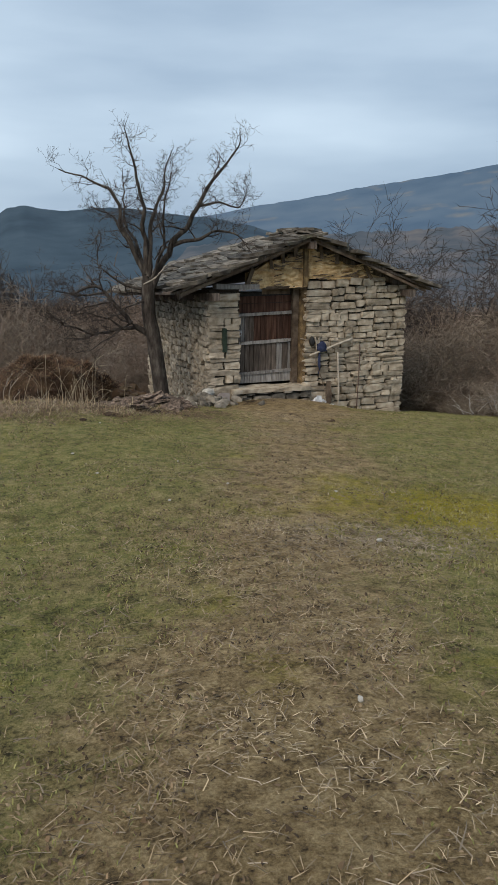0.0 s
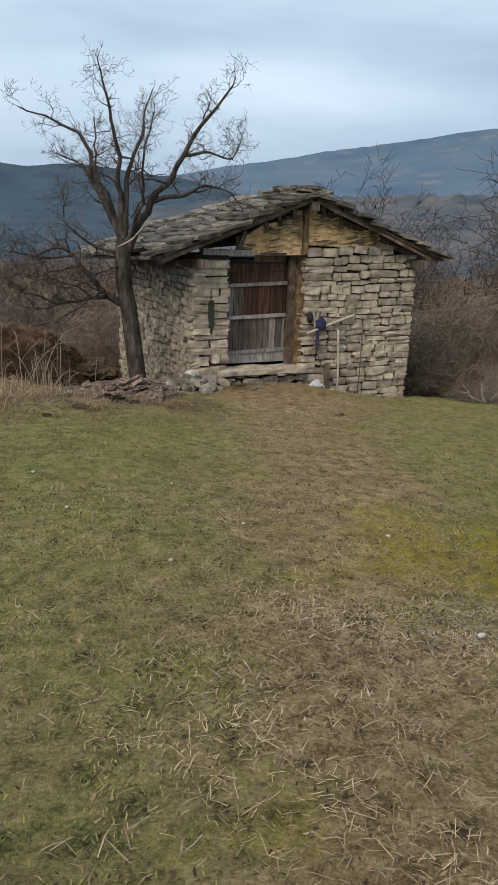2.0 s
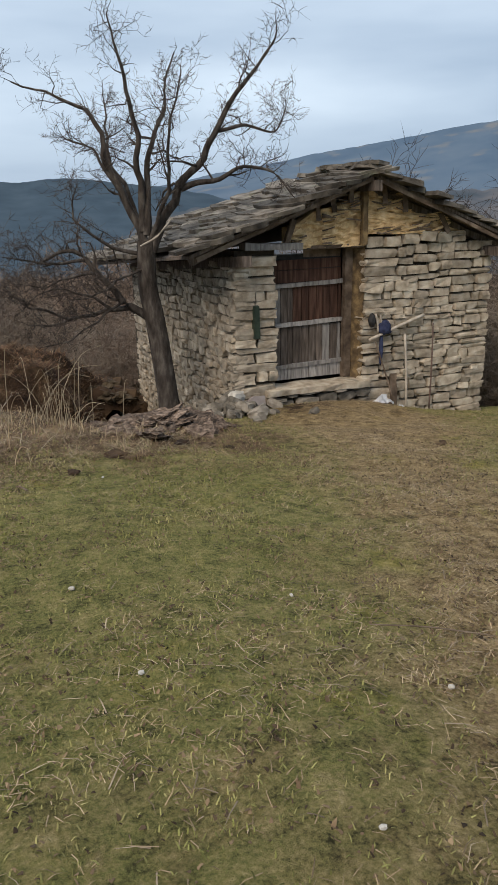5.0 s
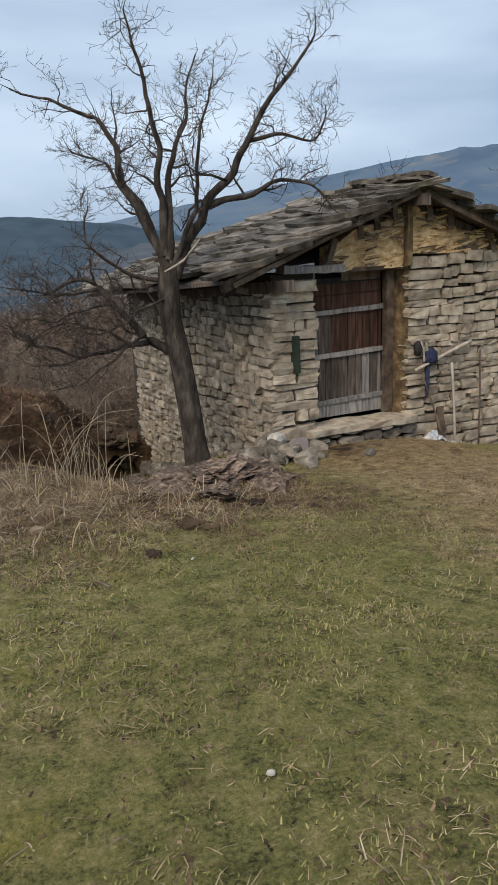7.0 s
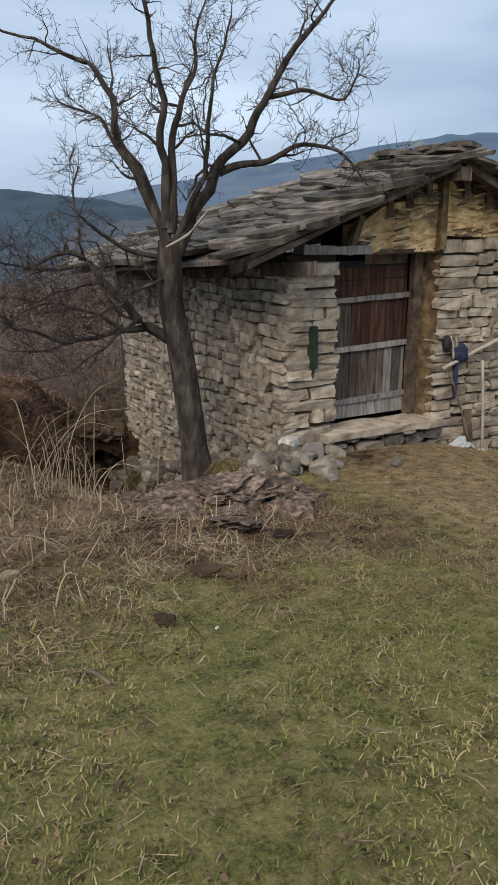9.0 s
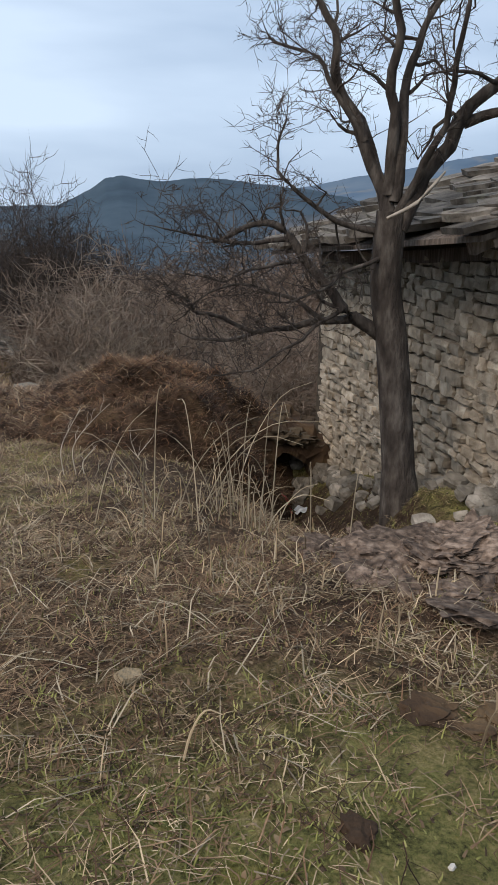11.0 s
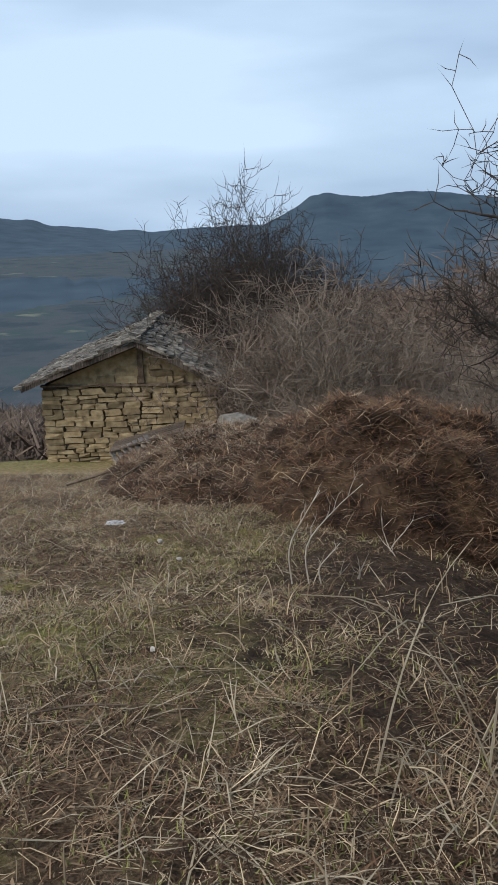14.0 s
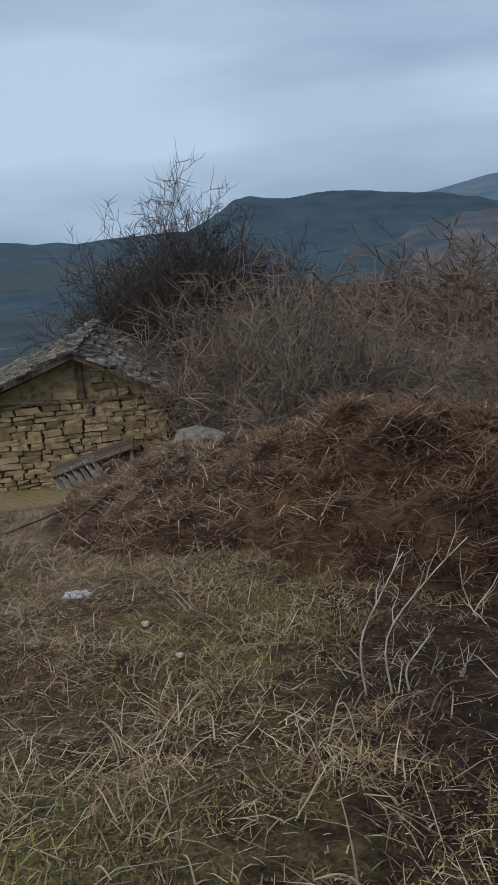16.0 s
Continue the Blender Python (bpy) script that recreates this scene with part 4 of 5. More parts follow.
def plant(me, x, y, size, turn, label, category, group, wide=1.0, sink=0.1):
    ob = new("thicket_bush" if category == "bush" else "background_tree")
    ob.empty_display_size = 0.1
    for name, mesh in zip(("stem" if category == "bush" else "trunk", "crown"), me):
        new(name, mesh).parent = ob
    ob.matrix_basis = Matrix.Translation((x, y, float(base_z(x, y)) - sink)) @ Matrix.Rotation(turn, 4, "Z") @ Matrix.Diagonal((size * wide, size * wide, size, 1))
    return tagged(ob, label, category, group)


rb = random.Random(9)
# the big thicket between the heap and the shed
for x, y, s in ((-2.9, 15.6, 0.95), (-2.2, 15.8, 1.25), (-1.6, 14.8, 1.2), (-2.6, 17.4, 1.45), (-1.8, 17.4, 1.6), (-0.7, 16.2, 0.95), (-2.7, 20.2, 1.75), (-3.9, 22.0, 1.85), (-2.2, 18.4, 1.7), (-2.5, 16.4, 1.3), (-1.0, 17.2, 1.15), (-3.2, 21.6, 2.0), (-1.8, 21.4, 1.55), (-5.6, 24.2, 1.6), (-3.0, 14.0, 0.55), (-1.2, 13.6, 0.7), (0.2, 14.6, 0.9), (-2.6, 20.0, 1.4), (-2.3, 13.4, 0.5), (-1.4, 19.0, 1.2), (-3.6, 13.6, 0.35)):
    plant(rb.choice(BUSHES), x, y, s, rb.uniform(0, 6), "dense leafless brown thicket behind the straw heap", "bush", "thicket bushes", 1.0)
for x, y, s in ((-5.8, 25.5, 1.0), (-4.8, 24.5, 1.16), (-4.0, 25.5, 1.14), (-3.1, 24.0, 0.95), (-4.4, 26.5, 1.12), (-5.2, 26.5, 1.02), (-4.9, 25.2, 1.05), (-3.7, 25.0, 1.08), (-4.3, 24.8, 1.0), (-5.4, 25.2, 0.95)):
    plant(rb.choice(TREES), x, y, s, rb.uniform(0, 6), "bare grey tree standing behind the thicket", "tree", "background trees", 0.85)
plant(TREES[1], -8.6, 27.0, 0.42, 1.0, "small bare tree behind the shed roof", "tree", "background trees")
# between the heap and the barn
for _ in range(26):
    x, y = rb.uniform(-1.5, 6.5), rb.uniform(8.2, 17)
    plant(rb.choice(BUSHES), x, y, rb.uniform(0.45, 0.95), rb.uniform(0, 6), "leafless brown bush on the slope below the barn", "bush", "thicket bushes", 1.15)
for x, y, s in ((0.2, 9.2, 0.6), (1.2, 8.6, 0.55), (-0.6, 10.2, 0.6)):
    plant(rb.choice(PALE), x, y, s, rb.uniform(0, 6), "pale thorny bramble bush", "bush", "thicket bushes", 1.2)
# right of the barn
for x, y, s in ((6.3, 2.2, 0.85), (7.4, 3.4, 0.85), (6.2, 4.4, 0.75), (8.8, 2.4, 0.95), (7.2, 5.6, 0.8), (9.8, 4.2, 1.05), (11.0, 1.2, 1.2), (8.4, 0.6, 0.9), (5.6, 6.4, 1.0), (8.6, 7.4, 0.9), (11.8, 3.0, 1.5), (9.6, -1.2, 0.9), (11.4, -0.6, 1.3), (12.8, 1.0, 1.6), (6.2, 1.0, 0.45), (7.4, 0.0, 0.45)):
    plant(rb.choice(BUSHES), x, y, s, rb.uniform(0, 6), "tall leafless thicket beside the barn", "bush", "thicket bushes", 1.05)
for x, y, s in ((6.2, -0.8, 0.28), (6.9, -1.4, 0.36), (6.1, -1.7, 0.22), (5.6, -0.4, 0.2), (7.6, -2.3, 0.3), (9.8, -2.4, 0.45)):
    plant(rb.choice(PALE), x, y, s, rb.uniform(0, 6), "pale thorny bramble at the meadow edge", "bush", "thicket bushes", 1.4)
for x, y, s in ((9.9, 11.5, 0.88), (16.0, 4.5, 1.15), (15.0, 5.5, 1.0), (12.8, 2.6, 0.86), (13.4, 3.4, 0.95), (12.4, 1.4, 0.7)):
    plant(rb.choice(TREES), x, y, s, rb.uniform(0, 6), "bare tree rising behind the barn", "tree", "background trees")
# woods on the slope
for _ in range(70):
    y = rb.uniform(24, 60)
    x = rb.uniform(-3, 50) * (0.5 + y / 60)
    plant(rb.choice(FAR_BUSHES), x, y, rb.uniform(0.9, 1.9), rb.uniform(0, 6), "leafless brown bush in the wooded slope", "bush", "woods on the slope", 1.3)
for _ in range(16):
    x, y = rb.uniform(-40, -12), rb.uniform(26, 60)
    plant(rb.choice(FAR_BUSHES), x, y, rb.uniform(0.7, 1.3), rb.uniform(0, 6), "leafless brown bush below the shed", "bush", "woods on the slope", 1.3)


def far_woods():
    """Bare scrub that covers the slope down to the valley."""
    r = np.random.default_rng(4)
    n = 1500
    d = 45 * (400 / 45) ** r.random(n)
    a = np.radians(r.uniform(-75, 95, n))
    cx, cy = -3 + d * np.sin(a), d * np.cos(a)
    cz = base_z(cx, cy)
    per = 110
    size = r.uniform(2.2, 5.0, n) * (0.8 + d / 300)
    base = np.repeat(np.stack([cx, cy, cz - 0.2], -1), per, 0)
    s = np.repeat(size, per)[:, None]
    m = len(base)
    root = base + s * np.stack([r.normal(0, 0.35, m), r.normal(0, 0.35, m), r.uniform(0, 0.55, m)], -1)
    way = np.stack([r.normal(0, 0.3, m), r.normal(0, 0.3, m), r.uniform(0.25, 0.5, m)], -1) * s
    side = np.cross(way, r.normal(0, 1, (m, 3)))
    side = side / np.linalg.norm(side, axis=1, keepdims=True) * s * 0.022
    v = np.stack([root - side, root + side, root + way], 1).reshape(-1, 3)
    me = raw_mesh("far_woods", v.tolist(), np.arange(3 * m).reshape(-1, 3).tolist(), M_BRUSH)
    tagged(put("far_woods", me), "leafless brown scrub covering the far slope", "woods", kind="stuff")


far_woods()

# ---- straw heap, ditch and culvert ----
hx, hy = np.arange(-6.5, -0.3, 0.08), np.arange(2.3, 12.4, 0.08)
HX, HY = np.meshgrid(hx, hy)
HH = heap_z(HX, HY)
HN = np.array([noise.fractal((u * 1.6, v * 1.6, 3), 0.8, 2.0, 5) for u, v in zip(HX.ravel(), HY.ravel())]).reshape(HX.shape)
HZ = base_z(HX, HY) + HH + 0.27 * HN * np.clip(HH * 3, 0, 1) - 0.12 * (HH < 0.02)
hi_ = np.arange(HX.size).reshape(HX.shape)
keep = (HH[:-1, :-1] + HH[1:, 1:] + HH[:-1, 1:] + HH[1:, :-1]) > 0
hq = np.stack([hi_[:-1, :-1], hi_[:-1, 1:], hi_[1:, 1:], hi_[1:, :-1]], -1)[keep]
tagged(put("straw_mound", raw_mesh("straw_mound", np.stack([HX, HY, HZ], -1).reshape(-1, 3).tolist(), hq.tolist(), M_HEAP, True)), "large brown heap of rotting straw and manure", "heap")


def heap_top(x, y):
    return base_z(x, y) + heap_z(x, y)


rc = random.Random(31)
culvert = thing("culvert", (-0.68, 5.0, -1.95), "dark low culvert opening in an earth bank", "culvert")
bm = bmesh.new()
rings = []
for k in range(17):
    y = 4.45 + 0.1 * k
    ring = []
    for j in range(31):
        a = math.pi * (j / 30)
        n1 = noise.noise((math.cos(a) * 2, y * 2, math.sin(a) * 2)) + 0.6 * noise.noise((math.cos(a) * 6, y * 6, math.sin(a) * 6))
        ring.append((bm.verts.new((-0.65 + (0.40 + 0.04 * n1) * math.cos(a), y, -1.98 + (0.66 + 0.05 * n1) * math.sin(a))), bm.verts.new((-0.65 + (0.84 + 0.40 * n1 - 0.22 * (k == 0)) * math.cos(a), y + 0.1 * n1, -2.0 + (1.0 + 0.2 * n1 - 0.14 * (k == 0)) * math.sin(a)))))
    rings.append(ring)
for r, q in zip(rings, rings[1:]):
    for a, b, c, d in zip(r, r[1:], q, q[1:]):
        bm.faces.new((a[0], c[0], d[0], b[0]))
        bm.faces.new((a[1], b[1], d[1], c[1]))
for a, b in zip(rings[0], rings[0][1:]):
    bm.faces.new((a[0], b[0], b[1], a[1]))
bm.faces.new([a[0] for a in rings[-1]])
part("earth_arch", bm, M_HEAP, culvert, "crumbling earth arch")
bm = bmesh.new()
box(bm, (-1.0, 4.5, -2.2), (-0.3, 6.0, -1.97))
part("ditch_bed", bm, M_EARTH, culvert)


def rag(name, place, size, material, label, category, seed):
    """A crumpled sheet of film."""
    r = random.Random(seed)
    bm = bmesh.new()
    n = 7
    grid = []
    for i in range(n):
        grid.append([bm.verts.new((place[0] + size[0] * (i / (n - 1) - 0.5) + r.uniform(-0.02, 0.02), place[1] + size[1] * (j / (n - 1) - 0.5) + r.uniform(-0.02, 0.02), place[2] + size[2] * max(0.05, 1 - ((i / 3 - 1) ** 2 + (j / 3 - 1) ** 2) / 2) * r.uniform(0.4, 1.1))) for j in range(n)])
    for i in range(n - 1):
        for j in range(n - 1):
            bm.faces.new((grid[i][j], grid[i + 1][j], grid[i + 1][j + 1], grid[i][j + 1]))
    bmesh.ops.solidify(bm, geom=bm.faces[:], thickness=0.004)
    ob = put(name, mesh_of(name, bm, material))
    return tagged(ob, label, category)


rag("plastic_bag", (-0.86, 4.0, at_ground(-0.86, 4.0)), (0.28, 0.18, 0.3), M_RED, "crumpled red and white plastic bag lying in the ditch", "bag", 1)
rag("plastic_bag", (-0.66, 3.75, at_ground(-0.66, 3.75)), (0.2, 0.2, 0.1), M_PLASTIC, "torn white plastic bag lying in the ditch", "bag", 2)
rag("plastic_bag", (2.12, -0.42, at_ground(2.12, -0.42)), (0.24, 0.2, 0.14), M_PLASTIC, "crumpled clear plastic bag against the barn wall", "bag", 3)
rag("paper_scrap", (2.36, -0.5, at_ground(2.36, -0.5)), (0.1, 0.07, 0.03), M_PLASTIC, "small white scrap on the ground by the barn", "litter", 4)
rag("paper_scrap", (-5.2, 3.55, at_ground(-5.2, 3.55)), (0.16, 0.12, 0.03), M_PLASTIC, "torn white scrap lying in the straw", "litter", 5)

# tools leaning on the front wall
def pole(name, a, b, r0, r1, material, label, category):
    t = Tubes()
    t.add(smooth_line([a, ((a[0] + b[0]) / 2 + 0.01, (a[1] + b[1]) / 2, (a[2] + b[2]) / 2 + 0.008), b], 3), [r0 + (r1 - r0) * k / 6 for k in range(7)], 8)
    bm = bmesh.new()
    me = t.mesh(name, material)
    bm.from_mesh(me)
    bmesh.ops.holes_fill(bm, edges=bm.edges[:])
    return tagged(put(name, mesh_of(name, bm, material, True)), label, category)


pole("wooden_pole", (2.04, -0.12, 0.52), (2.97, -0.12, 0.82), 0.022, 0.026, M_STICK, "pale wooden pole fixed slantwise on the barn wall", "pole")
pole("wooden_stick", (2.65, -0.24, at_ground(2.65, -0.24) - 0.02), (2.66, -0.11, 0.56), 0.02, 0.018, M_STICK, "pale straight stick leaning on the barn wall", "stick")
pole("iron_rod", (3.05, -0.26, at_ground(3.05, -0.26) - 0.02), (3.16, -0.1, 0.68), 0.012, 0.011, M_IRON, "thin rusty rod leaning on the barn wall", "rod")
pole("wooden_stick", (2.40, -0.32, at_ground(2.40, -0.32) - 0.02), (2.16, -0.1, 0.48), 0.014, 0.010, M_WOOD_BROWN, "thin brown branch leaning on the barn wall", "stick")
bm = bmesh.new()
beam(bm, (2.46, -0.2, at_ground(2.46, -0.2) - 0.03), (2.48, -0.1, -0.02), 0.1, 0.03, rng, 0.008, 4)
tagged(put("wooden_board", mesh_of("wooden_board", bm, M_WOOD_BROWN)), "short split board standing against the barn wall", "board")


def hanging(name, place, size, material, label, category, seed):
    """A limp bundle that hangs from a peg."""
    bm = bmesh.new()
    bmesh.ops.create_icosphere(bm, subdivisions=3, radius=1.0)
    for v in bm.verts:
        n1 = noise.noise(v.co * 1.8 + Vector((seed, 0, 0)))
        w = 0.65 + 0.35 * (1 - v.co.z) / 2
        v.co = Vector((place[0] + v.co.x * size[0] * w * (1 + 0.35 * n1), place[1] + v.co.y * size[1] * (1 + 0.3 * n1), place[2] + v.co.z * size[2] * (1 + 0.15 * n1)))
    return tagged(put(name, mesh_of(name, bm, material, True)), label, category)


hanging("cloth_bundle", (2.30, -0.11, 0.68), (0.14, 0.06, 0.11), M_BLUE, "dark blue cloth bundle hung on the barn wall", "cloth", 3.0)
hanging("cloth_bundle", (2.26, -0.1, 0.38), (0.035, 0.03, 0.24), M_BLUE, "dark strap hanging below the bundle", "cloth", 5.0)
hanging("black_pot", (1.99 + 0.10, -0.1, 0.80), (0.06, 0.06, 0.10), M_BLACK, "small black can hung on a wall peg", "can", 7.0)
for x0, z0, x1, z1 in ((2.18, 0.62, 2.17, 0.88), (2.24, 0.60, 2.25, 0.86)):
    pole("wooden_peg", (x0, -0.13, z0), (x1, -0.07, z1), 0.016, 0.014, M_STICK, "pale tool handle hung on the barn wall", "handle")

# rubble at the corner, flat slabs and the rotten pile
rr = random.Random(17)
for k in range(60):
    a, d = rr.uniform(0, 2 * math.pi), abs(rr.gauss(0, 1))
    x, y = -0.20 + 0.38 * d * math.cos(a), -0.22 + 0.42 * d * math.sin(a)
    if x > 0.02 and y > -0.12:
        x = -rr.uniform(0.05, 0.3)
    if math.hypot(x + 0.77, y - 0.6) < 0.25:
        continue
    s = rr.uniform(0.07, 0.2)
    z = at_ground(x, y) + max(0, 0.26 - 0.34 * math.hypot(x + 0.15, y + 0.1)) * rr.random()
    ob = put("rubble_stone", rr.choice(RUBBLE), None, Matrix.Translation((x, y, z + s * 0.22)) @ pose(0, 0, 0, rr.uniform(-25, 25), rr.uniform(-25, 25), rr.uniform(0, 360)) @ Matrix.Diagonal((s * 1.3, s, s * 0.75, 1)))
    tagged(ob, "loose grey stone fallen at the barn corner", "stone", "rubble at the barn corner")
for k in range(70):
    y = rr.uniform(0.6, 5.2)
    x = -0.12 - abs(rr.gauss(0, 0.22))
    s = rr.uniform(0.08, 0.22)
    if math.hypot(x + 0.77, y - 0.6) < 0.3:
        continue
    ob = put("rubble_stone", rr.choice(RUBBLE), None, Matrix.Translation((x, y, at_ground(x, y) + s * 0.25)) @ pose(0, 0, 0, rr.uniform(-25, 25), rr.uniform(-25, 25), rr.uniform(0, 360)) @ Matrix.Diagonal((s * 1.3, s, s * 0.8, 1)))
    tagged(ob, "loose stone fallen along the side wall", "stone", "rubble along the side wall")
M_PALE = surface("pale_limestone", [(0.33, 0.31, 0.27), (0.50, 0.48, 0.44)], 9, bump=0.5)
M_PURPLE = surface("smooth_grey_slab", [(0.20, 0.17, 0.16), (0.27, 0.24, 0.225)], 7, bump=0.4)
PALES = stone_meshes(3, M_PALE, 14, 0.6)
FLAGS = slab_meshes(3, M_PURPLE, 15, 0.10, "flag")
tagged(put("white_stone", PALES[0], None, Matrix.Translation((-0.08, -0.22, at_ground(-0.08, -0.22) + 0.26)) @ pose(0, 0, 0, 10, 5, 20) @ Matrix.Diagonal((0.24, 0.17, 0.14, 1))), "pale rounded stone on top of the rubble", "stone")
for x, z, w, hh in ((0.16, -0.235, 0.34, 0.30), (0.14, -0.50, 0.28, 0.28)):
    tagged(put("flagstone", FLAGS[0], None, Matrix.Translation((x, -0.24 - (0.08 if z < -0.4 else 0), z)) @ pose(0, 0, 0, 78, 0, 8) @ Matrix.Diagonal((w, hh, 0.8, 1))), "smooth grey slab set upright beside the door step", "slab", "slabs by the step")


def clod_meshes(count, material, seed, flat=0.4, rough=0.5, name="clod"):
    """Crumbling lumps about one metre across before scaling, with a broken, layered surface."""
    out = []
    for k in range(count):
        bm = bmesh.new()
        bmesh.ops.create_icosphere(bm, subdivisions=3, radius=0.5)
        for v in bm.verts:
            p = v.co.normalized()
            q = Vector((p.x * 1.7 + seed + 3.1 * k, p.y * 1.7, p.z * 1.7))
            r = 0.5 * (1 + rough * noise.noise(q) + 0.5 * rough * noise.noise(q * 2.7) + 0.5 * rough * noise.noise(q * 6.5) + 0.3 * rough * noise.noise(q * 13))
            v.co = Vector((p.x * r, p.y * r, flat * p.z * r + 0.05 * flat * noise.noise(Vector((p.x * 2, p.y * 2, p.z * 14)))))
        out.append(mesh_of(name, bm, material))
    return out


PEATS = clod_meshes(9, M_PEAT, 33, 0.34, 0.75, "slab")
for k in range(150):
    x, y = rr.gauss(-1.66, 0.30), rr.gauss(-1.85, 0.34)
    hgt = max(0.0, 0.15 - 0.16 * math.hypot((x + 1.66) / 0.6, (y + 1.85) / 0.6))
    s = rr.uniform(0.07, 0.22) * rr.choice((0.6, 1.0, 1.0, 1.6))
    ob = put("rotten_slab", rr.choice(PEATS), None, Matrix.Translation((x, y, at_ground(x, y) + 0.015 + hgt * rr.random())) @ pose(0, 0, 0, rr.uniform(-22, 22), rr.uniform(-22, 22), rr.uniform(0, 360)) @ Matrix.Diagonal((s * 1.5, s * 1.1, s * rr.uniform(0.6, 1.1), 1)))
    tagged(ob, "broken purplish-brown slab of caked litter in a pile", "slab", "pile of rotten slabs")
DUNG = clod_meshes(4, M_HEAP, 35, 0.3, 0.6)
for x, y, s in ((-2.26, -3.42, 0.15), (-2.5, -3.38, 0.19), (-2.38, -3.5, 0.12), (-2.96, -3.89, 0.11), (-4.9, -1.9, 0.2), (-1.55, -3.0, 0.2), (-1.75, -2.9, 0.14), (-1.35, -3.1, 0.12), (0.9, -3.4, 0.12), (1.0, -3.3, 0.09)):
    ob = put("dung_clod", rr.choice(DUNG), None, Matrix.Translation((x, y, at_ground(x, y) + 0.01)) @ pose(0, 0, 0, rr.uniform(-6, 6), rr.uniform(-6, 6), rr.uniform(0, 360)) @ Matrix.Diagonal((s, s * 0.8, s * 0.8, 1)))
    tagged(ob, "dark dry clod of dung on the grass", "clod", "dung clods")
BANK = clod_meshes(5, M_EARTH, 37, 0.55, 0.7)
for k in range(34):
    a = math.pi * rr.uniform(0.24, 0.76)
    x, y, z = -0.65 + rr.uniform(0.62, 0.86) * math.cos(a), 4.5 + rr.uniform(-0.05, 1.2), -2.0 + rr.uniform(0.82, 1.0) * math.sin(a)
    s = rr.uniform(0.14, 0.38)
    ob = put("earth_clod", rr.choice(BANK), None, Matrix.Translation((x, y, max(z, at_ground(x, y)))) @ pose(0, 0, 0, rr.uniform(-25, 25), rr.uniform(-25, 25), rr.uniform(0, 360)) @ Matrix.Diagonal((s * 1.3, s, s, 1)))
    tagged(ob, "crumbling clod of brown earth on the culvert bank", "clod", "earth clods on the bank")
tagged(put("boulder", RUBBLE[3], None, Matrix.Translation((-4.35, 11.5, -2.2)) @ pose(0, 0, 0, 6, 10, 20) @ Matrix.Diagonal((0.85, 0.7, 0.8, 1))), "large pale boulder at the end of the heap", "boulder")
M_TAN = surface("tan_stone", [(0.12, 0.088, 0.05), (0.20, 0.155, 0.095), (0.27, 0.215, 0.14)], 14, bump=0.8)
tagged(put("field_stone", stone_meshes(1, M_TAN, 15, 0.6)[0], None, Matrix.Translation((-3.47, -3.03, at_ground(-3.47, -3.03) + 0.015)) @ pose(0, 0, 0, 6, 5, 20) @ Matrix.Diagonal((0.10, 0.07, 0.045, 1))), "brown flat stone lying in dry grass", "stone")
for x, y, s in ((-2.76, -4.03, 0.035), (-4.49, 2.34, 0.07), (-4.69, 2.79, 0.08), (-1.1, -11.2, 0.045), (-3.0, -11.6, 0.05), (-2.0, -11.9, 0.04), (-1.65, -9.4, 0.07), (-2.9, -8.2, 0.04), (-3.4, -6.2, 0.05), (-2.4, -6.6, 0.04), (-4.4, 0.4, 0.06), (-1.3, -8.0, 0.05), (-3.3, -7.1, 0.045), (-2.2, -7.6, 0.045)):
    ob = put("pebble", rr.choice(PALES), None, Matrix.Translation((x, y, at_ground(x, y) + s * 0.25)) @ pose(0, 0, 0, 0, 0, rr.uniform(0, 360)) @ Matrix.Diagonal((s * 0.6, s * 0.4, s * 0.3, 1)))
    tagged(ob, "small whitish stone on the meadow", "stone", "pebbles on the meadow")

# ---- dry stalks ----
rs = random.Random(23)


def stalks(name, places, label, group, material, tall):
    t = Tubes()
    for x, y in places:
        z = at_ground(x, y)
        h = rs.uniform(*tall)
        a, lean = rs.uniform(0, 2 * math.pi), rs.choice((rs.uniform(0.05, 0.4), rs.uniform(0.5, 1.3)))
        dx, dy = math.cos(a) * lean * h, math.sin(a) * lean * h
        t.add(smooth_line([(x, y, z - 0.03), (x + dx * 0.25, y + dy * 0.25, z + h * 0.5), (x + dx * 0.6, y + dy * 0.6, z + h * 0.85), (x + dx, y + dy, z + h * rs.uniform(0.7, 1.0))], 3), [0.0048 - 0.00035 * k for k in range(10)], 4)
    tagged(put(name, t.mesh(name, material, False)), label, "dry weeds", group, "stuff")


